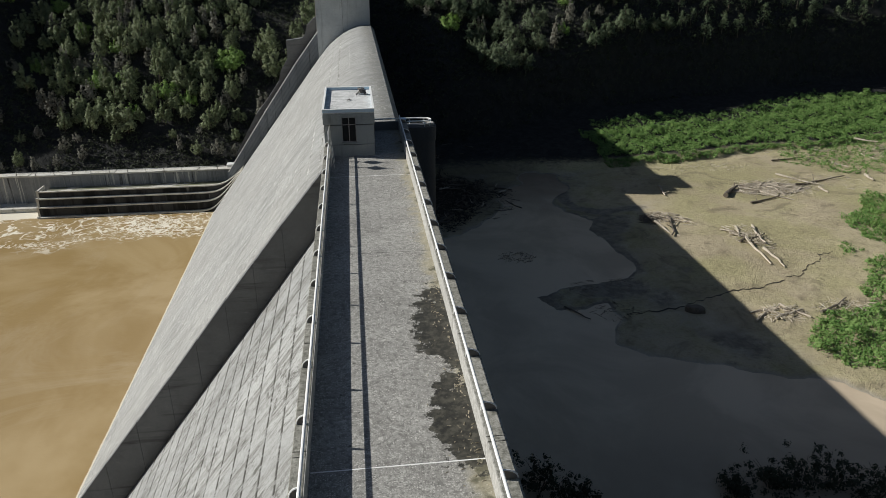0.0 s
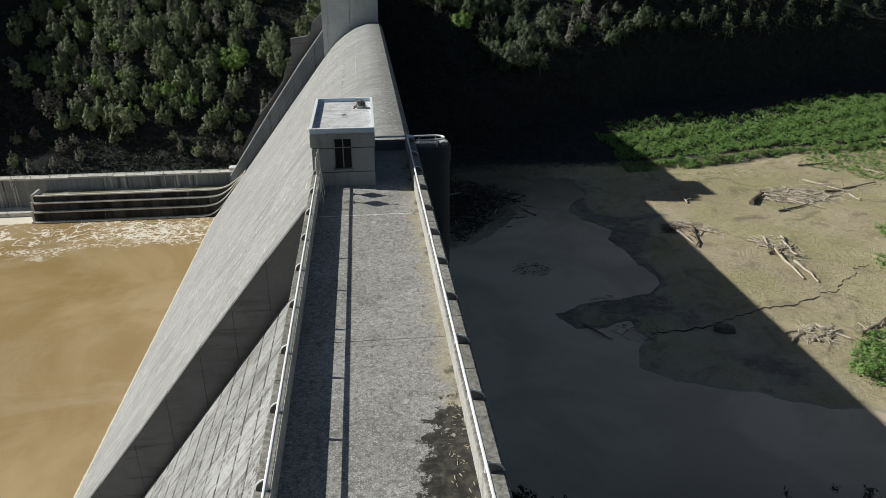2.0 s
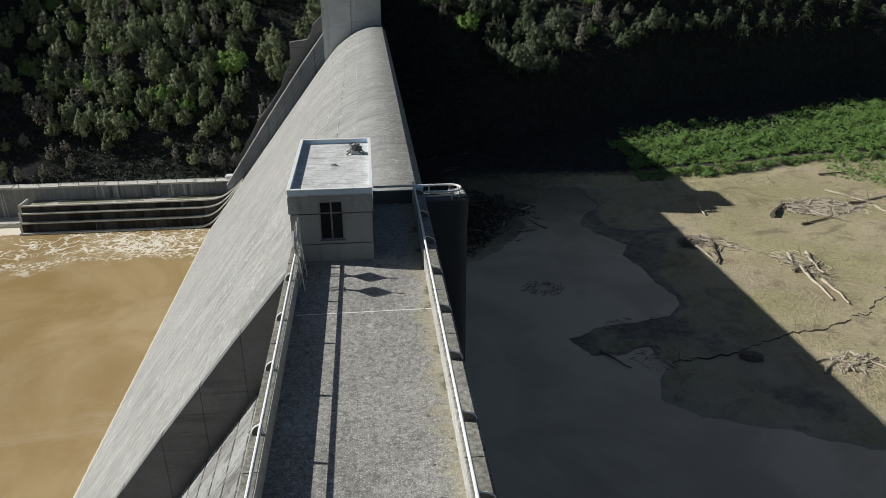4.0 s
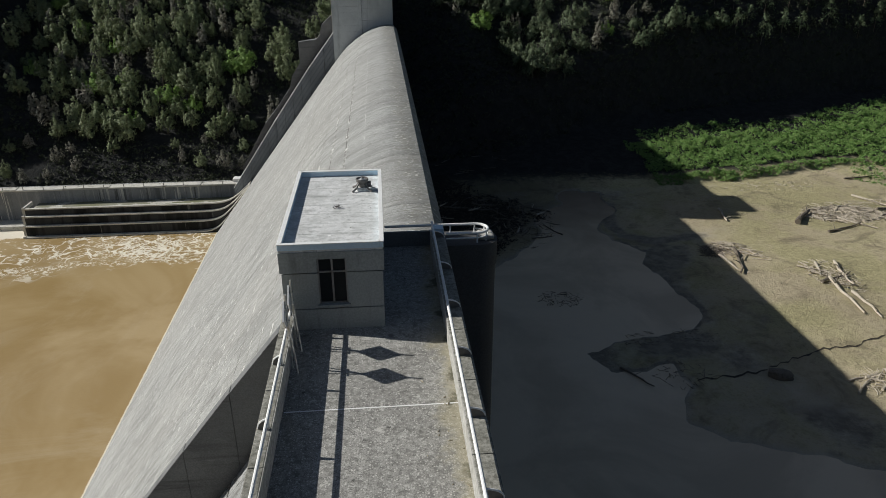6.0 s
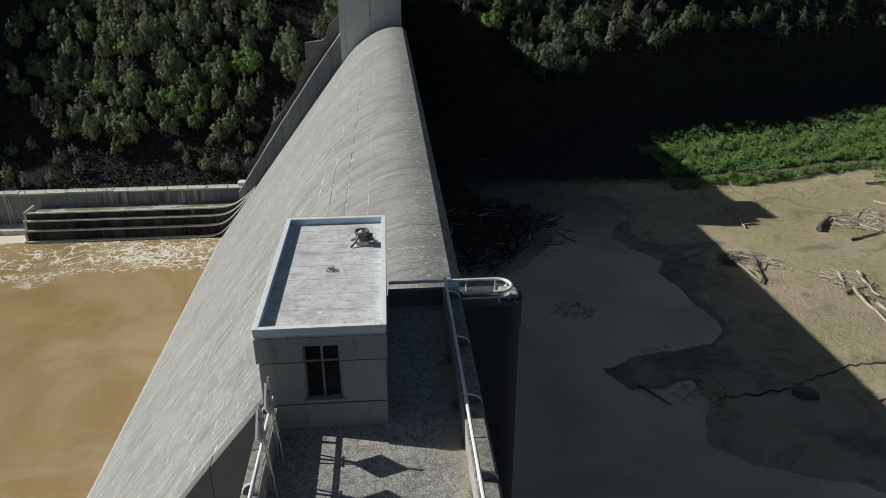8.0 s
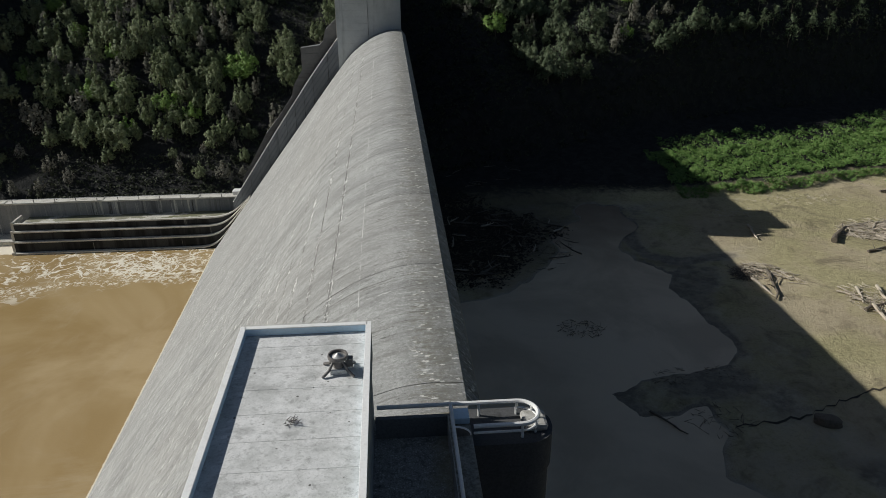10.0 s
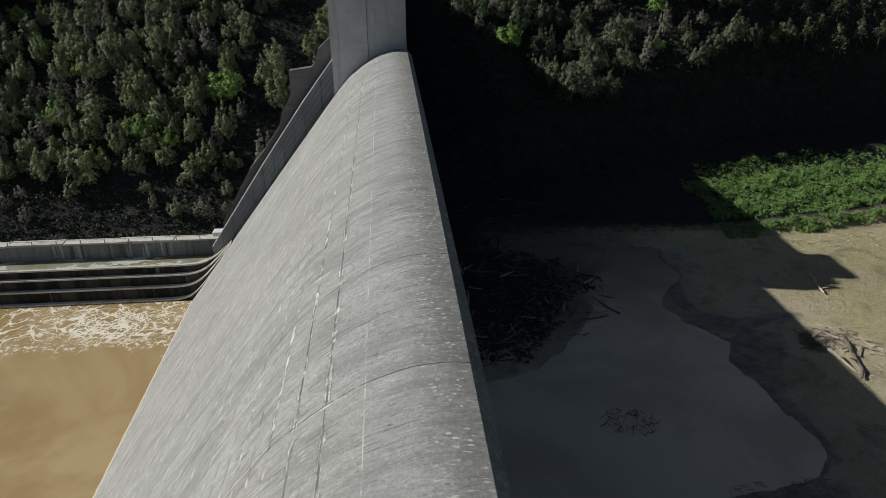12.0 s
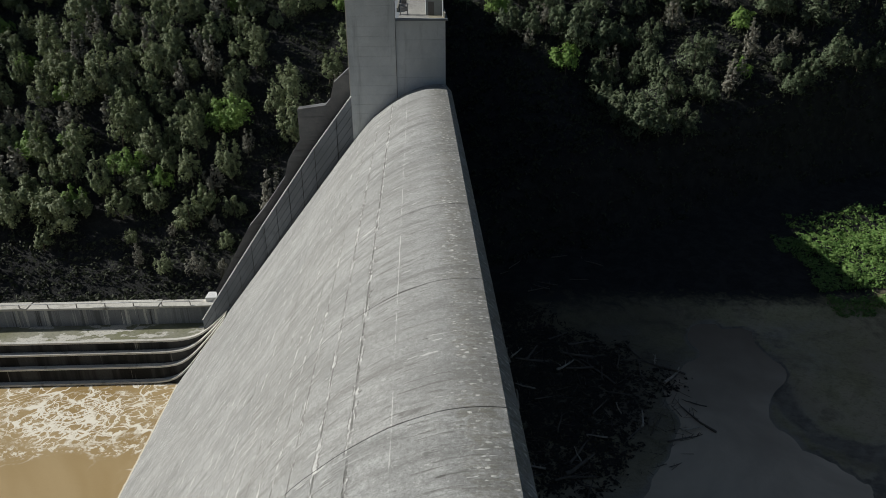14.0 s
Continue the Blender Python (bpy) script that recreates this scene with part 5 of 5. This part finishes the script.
def woods(spots):
    """The far woods in one mesh of trunks and one of leaf clumps."""
    rng = np.random.default_rng(21)
    centres, spread = [], []
    bm = bmesh.new()
    for x, y in spots:
        z = float(land(x, y))
        h, w = rng.uniform(6.5, 10), rng.uniform(5.5, 8)
        bmv = [bm.verts.new((x + a, y + b, z + c)) for a, b, c in ((-0.2, 0, -1), (0.2, 0.1, -1), (0, -0.2, -1), (0.05, 0, h * 0.8))]
        for f in ((0, 1, 3), (1, 2, 3), (2, 0, 3)):
            bm.faces.new([bmv[i] for i in f])
        for _ in range(26):
            u, a = rng.random() ** 0.8, rng.uniform(0, 6.28)
            r = w * 0.42 * (1.02 - u) ** 0.6 * rng.uniform(0.4, 1.1)
            centres.append((x + r * math.cos(a), y + r * math.sin(a), z + h * (0.22 + 0.85 * u)))
            spread.append(w * (0.08 + 0.1 * (1 - u)) * rng.uniform(0.8, 1.3))
    o = thing("woods", "dense green woods on the far hillside, shade put into the leaf colour", "woods", kind="stuff")
    part("trunks", bm, M_BARK, o)
    part("crowns", leaf_mesh("crowns", np.array(centres), np.array(spread), 14, 0.33, M_LEAF_SHADED, rng, 0.3, None, 0.35, 1.2), M_LEAF_SHADED, o)
    return o


woods(order[290:])


def undergrowth():
    rng = np.random.default_rng(31)
    x, y = rng.uniform(-150, 300, 24000), rng.uniform(214.5, 300, 24000)
    mask = ~((x > -13) & (x < 8)) & ~((x > -30) & (x <= -13) & (y < 250))
    behind = y > 207 + 0.16 * np.clip(x - 90, 0, 160) + np.interp(x, (0, 40, 85, 130, 260), (14, 26, 44, 52, 64))
    ok = mask & ((x < -3) | behind) & ((x > 0) | (wavy(x, y, 18, 4) > -0.7))
    x, y = x[ok][:14000], y[ok][:14000]
    pts = np.stack((x, y, land(x, y) + 0.5), 1)
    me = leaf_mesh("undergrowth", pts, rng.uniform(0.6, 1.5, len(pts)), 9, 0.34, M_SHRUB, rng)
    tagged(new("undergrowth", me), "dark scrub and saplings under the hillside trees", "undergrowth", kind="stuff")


undergrowth()


def bank_plants():
    """Low lush plants on the bank above the mud, and patches at the water's edge."""
    rng = np.random.default_rng(33)
    x, y = rng.uniform(78, 270, 130000), rng.uniform(76, 272, 130000)
    foot = 207 + 0.16 * np.clip(x - 90, 0, 160) + wavy(x, y, 40) * 2.5
    shelf = np.interp(x, (0, 40, 85, 130, 260), (14, 26, 44, 52, 64))
    d = y - foot
    ok = (x > 80 + wavy(x, y, 9, 1) * 3) & (d > 0.5 + wavy(x, y, 8, 2) * 1.5) & (d < np.interp(x, (85, 135, 188, 230), (27, 26, 41, 50)) + wavy(x, y, 12, 6) * 1.5) & ~((d > 4) & (d < 6.5) & (wavy(x, y, 30, 4) > -0.5))
    ragged = wavy(x, y, 8, 8) * 1.6 + wavy(x, y, 3.2, 3) * 1.0
    ok |= (x > 84) & (d > 20) & (d < np.interp(x, (85, 135, 188, 230), (27, 26, 41, 50)) + 9) & (rng.random(len(x)) < 0.3)
    for patch, dense in ((((82.5, 99), (96, 106.5), (106, 108), (160, 112), (170, 70), (92, 84), (84, 88.5), (80.5, 91.5)), 1.0), (((114, 126), (124, 131), (190, 140), (170, 105), (107, 107), (102, 107)), 0.55), (((133, 158), (144, 168), (154, 172), (220, 185), (220, 150), (127.5, 137), (124, 140), (126, 151)), 0.8), (((113, 136), (118, 139), (118, 134), (111, 132)), 0.4), (((140, 206), (154, 226), (260, 240), (260, 190), (165, 187), (152, 191)), 0.2)):
        ok |= (inside(patch, x, y) + ragged > 0) & (rng.random(len(x)) < dense)
    x, y = x[ok], y[ok]
    z = land(x, y)
    tall = np.clip(wavy(x, y, 5, 2) + 0.6 * wavy(x, y, 2.2, 5), 0, 1.5)
    pts = np.stack((x, y, z + 0.2 + 1.5 * tall), 1)
    me = leaf_mesh("bank_plants", pts, 0.35 + 0.5 * rng.random(len(pts)) + 0.4 * tall, 10, 0.25, M_GRASS, rng, 0.3, None, 0.9)
    tagged(new("bank_plants", me), "lush low green plants covering the bank above the mud", "plants", kind="stuff")


bank_plants()


def shrub(x, y, r, seed):
    rng = np.random.default_rng(seed)
    z = float(land(x, y))
    s = thing("shrub", "dark shrub standing in the shaded shallow water", "shrub", "drowned shrubs", at=(x, y, z))
    bm = bmesh.new()
    for k in range(6):
        a = k * 1.05 + rng.random()
        tube([(0, 0, -0.4), (0.3 * r * math.cos(a), 0.3 * r * math.sin(a), 0.7 * r), (0.7 * r * math.cos(a), 0.7 * r * math.sin(a), r)], 0.07, 5, bm, 0.02)
    part("stems", bm, M_BARK, s)
    c = rng.normal(size=(50, 3)) * (r * 0.45, r * 0.45, r * 0.22) + (0, 0, r * 0.6)
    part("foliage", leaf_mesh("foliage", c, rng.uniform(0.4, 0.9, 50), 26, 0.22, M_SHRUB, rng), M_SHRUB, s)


for i, (x, y, r) in enumerate(((22, 65, 4.0), (26, 62, 3.5), (17, 70, 3), (54, 62, 3.6), (58, 60.5, 4.4), (63, 61, 4), (68, 58, 4.2), (49, 61.5, 2.6))):
    shrub(x, y, r, 60 + i)

# ---------------------------------------------------------------- driftwood


def log_mesh(seed, length, radius, material, stubs=3):
    rng = np.random.default_rng(seed)
    bm = bmesh.new()
    pts = []
    for k in range(6):
        u = k / 5 - 0.5
        pts.append((u * length, math.sin(u * 4 + seed) * 0.05 * length * rng.random(), abs(u) * 0.06 * length * rng.random()))
    tube(pts, radius, 7, bm, radius * 0.45)
    for _ in range(stubs):
        k = rng.integers(1, 5)
        p = Vector(pts[k])
        a = rng.uniform(-1.2, 1.2)
        q = p + Vector((0.18 * length * rng.random(), math.sin(a) * 0.2 * length, abs(math.cos(a)) * 0.12 * length))
        tube([p, (p + q) / 2 + Vector((0, 0, 0.1)), q], radius * 0.4, 5, bm, radius * 0.12)
    return mesh_of("driftwood_log", bm, material)


DRY = [log_mesh(80 + k, L, r, M_WOOD, s) for k, (L, r, s) in enumerate(((7, 0.27, 2), (5, 0.22, 3), (9, 0.3, 3), (3.5, 0.16, 2), (6, 0.42, 1), (4, 0.2, 4)))]
WET = [log_mesh(90 + k, L, r, M_WETWOOD, s) for k, (L, r, s) in enumerate(((7, 0.2, 2), (5, 0.16, 3), (9, 0.22, 3), (3.5, 0.1, 2), (6, 0.34, 1), (4, 0.13, 4)))]
lrng = np.random.default_rng(77)


def drift_log(mesh, x, y, lift, turn, tilt, label, scale=1.0):
    z = max(float(land(x, y)), WATER_RIGHT)
    o = tagged(new("driftwood_log", mesh), label, "driftwood", "driftwood on the reservoir bed")
    o.location = (x, y, z + 0.1 + lift)
    o.rotation_euler = (0, tilt, turn)
    o.scale = (scale,) * 3
    return o


def log_pile(x, y, rx, ry, count, turn=None, wet=False, scale=1.0):
    for k in range(count):
        a, r = lrng.uniform(0, 6.28), math.sqrt(lrng.random())
        px, py = x + rx * r * math.cos(a), y + ry * r * math.sin(a)
        t = lrng.uniform(0, 3.14) if turn is None else turn + lrng.normal() * 0.5
        mesh = (WET if wet else DRY)[lrng.integers(0, 6)]
        drift_log(mesh, px, py, 1.1 * (1 - r) * lrng.random(), t, lrng.normal() * 0.06, "dark waterlogged driftwood log in the shaded shallows" if wet else "bleached driftwood log lying in a jam on dry mud", scale * lrng.uniform(0.5, 1.1))


log_pile(121, 180, 12, 6, 38, 0.25, scale=0.85)
log_pile(96, 147, 3.5, 6, 9, -0.9, scale=0.8)
log_pile(83, 158, 4, 4, 9, -0.2, scale=0.8)
log_pile(83, 107.5, 4, 3, 9, 0.5, scale=0.8)
log_pile(97, 108, 5, 4, 7, 0.8, scale=0.8)
log_pile(170, 215, 25, 7, 9, 0.2)
log_pile(77, 161, 3.0, 4.0, 20, None, wet=True, scale=0.6)
log_pile(80.5, 163, 4.5, 2.2, 10, 0.2, scale=0.55)
log_pile(30, 185, 14, 20, 34, None, wet=True)
log_pile(17, 166, 8, 6, 14, 0.3, wet=True)
log_pile(28, 222, 14, 8, 8, None, wet=True)
for mesh, x, y, turn, tilt in ((DRY[2], 77.5, 152, -1.2, 0.25), (WET[0], 42, 113, -1.0, 0.0), (DRY[0], 42.5, 189, 0.9, 0.12)):
    drift_log(mesh, x, y, 0.15, turn, tilt, "lone driftwood log stranded on the mud")


for k in range(12):
    drift_log(DRY[(3, 1, 5)[k % 3]], lrng.uniform(13, 42), lrng.uniform(163, 216), 0.3, lrng.uniform(0, 3.14), lrng.normal() * 0.1, "pale bare branch lying on the dark debris mat", lrng.uniform(0.7, 1.2))


def laid_log(ax, ay, bx, by, radius, seed, wet=False):
    """A single bold trunk lying between two places on the mud."""
    length = math.hypot(bx - ax, by - ay)
    mesh = log_mesh(seed, length, radius, M_WETWOOD if wet else M_WOOD, 2)
    z = max(float(land(ax, ay)), float(land(bx, by)), WATER_RIGHT)
    o = tagged(new("driftwood_log", mesh), "thick dark weathered trunk lying on the mud" if wet else "long pale bleached trunk stranded on the mud", "driftwood", "driftwood on the reservoir bed")
    o.location = ((ax + bx) / 2, (ay + by) / 2, z + radius * 0.8)
    o.rotation_euler = (0, 0, math.atan2(by - ay, bx - ax))
    return o


LAID = ((82.2, 161, 77.3, 148.5, 0.42, 1), (104.6, 174.3, 111.8, 181.6, 0.75, 1), (130.3, 192, 136.5, 181.2, 0.36, 0), (136.3, 178.6, 136.2, 173.4, 0.36, 0), (116.7, 176.8, 122.8, 169.2, 0.3, 0), (109.2, 168.5, 120.7, 172.4, 0.3, 1),
        (94.8, 144.2, 92.6, 129.4, 0.38, 0), (96.1, 138.1, 95.4, 127.5, 0.34, 0), (96.2, 152, 94, 145.5, 0.34, 0), (92.5, 142.7, 100.9, 146.5, 0.34, 1), (100.7, 152.3, 98, 140.6, 0.36, 0),
        (90.4, 106.3, 99.5, 111.1, 0.36, 1), (84.1, 110.5, 87.1, 104.6, 0.3, 0), (75.6, 104.9, 81.4, 108.9, 0.24, 0), (79.2, 162, 85.1, 156.6, 0.28, 0), (89.2, 186, 88.1, 177.6, 0.36, 0),
        (157.8, 187.5, 156.7, 182, 0.45, 0))
FAR_LAID = ((179.4, 224.4, 184.5, 218.5, 0.35, 0), (171.8, 209.2, 172.7, 202.3, 0.3, 0), (155.6, 201.2, 158, 195.9, 0.32, 0), (136.7, 205.5, 148.9, 207.3, 0.3, 1), (130.2, 179.9, 150.2, 187.9, 0.3, 1))
for i, (ax, ay, bx, by, r, wet) in enumerate(LAID + FAR_LAID):
    laid_log(ax, ay, bx, by, r, 120 + i, wet == 1)


def twig_heap(name, spots, seed, material, label):
    """Thin broken sticks strewn over and between the logs."""
    rng = np.random.default_rng(seed)
    verts, faces = [], []
    for x, y, rx, ry, count, length in spots:
        for _ in range(count):
            a, r = rng.uniform(0, 6.28), math.sqrt(rng.random())
            px, py = x + rx * r * math.cos(a), y + ry * r * math.sin(a)
            z = max(float(land(px, py)), WATER_RIGHT) + 0.08 + 0.7 * (1 - r) * rng.random()
            w, half, tilt = rng.uniform(0, 3.14), length * rng.uniform(0.15, 0.6), rng.normal() * 0.12
            d = Vector((math.cos(w), math.sin(w), tilt)) * half
            s = Vector((-math.sin(w), math.cos(w), 0)) * rng.uniform(0.03, 0.07)
            u = Vector((0, 0, 0.07))
            p = Vector((px, py, z))
            k = len(verts)
            verts += [p - d - s, p - d + s, p - d + u, p + d - s * 0.4, p + d + s * 0.4, p + d + u * 0.5]
            faces += [(k, k + 3, k + 4, k + 1), (k + 1, k + 4, k + 5, k + 2), (k + 2, k + 5, k + 3, k), (k, k + 1, k + 2), (k + 3, k + 5, k + 4)]
    me = bpy.data.meshes.new(name)
    me.from_pydata([tuple(v) for v in verts], [], faces)
    me.materials.append(material)
    tagged(new(name, me), label, "driftwood", kind="stuff")


twig_heap("driftwood_twigs", ((121, 180, 11, 5.5, 900, 3.4), (124, 181, 15, 8, 300, 3.0), (97, 146, 5, 8, 220, 2.6), (80, 162, 6, 4, 260, 2.2), (92, 195, 8, 3, 60, 2.5), (83, 107.5, 5, 3.5, 130, 2.2), (97, 108, 7, 4, 110, 2.2), (165, 213, 30, 8, 160, 2.5), (110, 203, 18, 4, 120, 2.0), (140, 183, 14, 8, 110, 2.6)), 71, M_WOOD, "bleached broken twigs strewn over the driftwood jams")
twig_heap("waterlogged_twigs", ((28, 188, 16, 24, 220, 3.0), (16, 168, 8, 8, 80, 2.6), (50, 113, 5, 4, 50, 1.6), (52, 125, 10, 3, 60, 1.4), (36, 142, 4.5, 3.5, 90, 1.5), (76.3, 160.5, 2.6, 3.4, 220, 1.8)), 72, M_WETWOOD, "dark waterlogged twigs in the shaded shallows")


def debris_mat():
    """Twigs and leaf litter caught against the upstream foot of the dam."""
    rng = np.random.default_rng(41)
    x, y = rng.uniform(8, 47, 9000), rng.uniform(158, 216, 9000)
    edge = 1.0 - ((x - 8) / 38 + np.abs(y - 188) / 46 + wavy(x, y, 14, 2) * 0.14)
    ok = edge > 0.3 * rng.random(9000)
    x, y = x[ok], y[ok]
    pts = np.stack((x, y, 0 * x), 1)
    me = leaf_mesh("debris_mat", pts, rng.uniform(0.4, 1.3, len(pts)), 7, 0.34, M_DEBRIS, rng)
    co = np.empty(len(me.vertices) * 3, np.float32)
    me.vertices.foreach_get("co", co)
    co = co.reshape(-1, 3)
    co[:, 2] = np.maximum(land(co[:, 0], co[:, 1]), WATER_RIGHT) + 0.06 + np.abs(co[:, 2]) * 0.25
    me.vertices.foreach_set("co", co.ravel())
    tagged(new("debris_mat", me), "dark mat of twigs and litter floating by the dam", "debris", kind="stuff")


debris_mat()


def mud_crack():
    """A meandering shrinkage crack: a shallow trough with dark wet sides."""
    rng = np.random.default_rng(51)
    way = [(51.7, 111.2), (60, 112), (66, 113.6), (72, 116), (78.1, 117.9), (84, 118.6), (90, 121), (94, 122.8), (98, 124), (101, 128), (105, 129.5), (107.7, 133.4), (113, 134.5)]
    pts = []
    for (ax, ay), (bx, by) in zip(way, way[1:]):
        for k in range(5):
            u = k / 5
            pts.append((ax + (bx - ax) * u + rng.normal() * 0.16, ay + (by - ay) * u + rng.normal() * 0.28))
    bm = bmesh.new()
    rows = []
    for i, (x, y) in enumerate(pts):
        z = max(float(land(x, y)), WATER_RIGHT)
        w = 0.1 + 0.2 * rng.random()
        rows.append([bm.verts.new((x - 0.1, y - w, z + 0.07)), bm.verts.new((x, y, z + 0.05)), bm.verts.new((x + 0.1, y + w, z + 0.07))])
    for a, b in zip(rows, rows[1:]):
        for i in range(2):
            bm.faces.new((a[i], b[i], b[i + 1], a[i + 1]))
    tagged(part("mud_crack", bm, M_CRACK), "dark wandering crack across the drying mud", "crack", kind="structure")


mud_crack()


def boulder(x, y, size, seed):
    rng = np.random.default_rng(seed)
    bm = bmesh.new()
    bmesh.ops.create_icosphere(bm, subdivisions=3, radius=1.0)
    for v in bm.verts:
        k = 1 + 0.22 * noise.noise(v.co * 1.6 + Vector((seed, 0, 0))) + 0.1 * noise.noise(v.co * 4.0)
        v.co = Vector((v.co.x * 1.5, v.co.y * 0.85, v.co.z * 0.7)) * k * size
    o = tagged(part("boulder", bm, M_WETWOOD, smooth=True), "dark wet boulder on the shaded mud", "rock")
    o.location = (x, y, float(land(x, y)) + 0.25 * size)
    o.rotation_euler = (0, 0, -0.45)
    return o


boulder(66.0, 111.0, 1.45, 3)
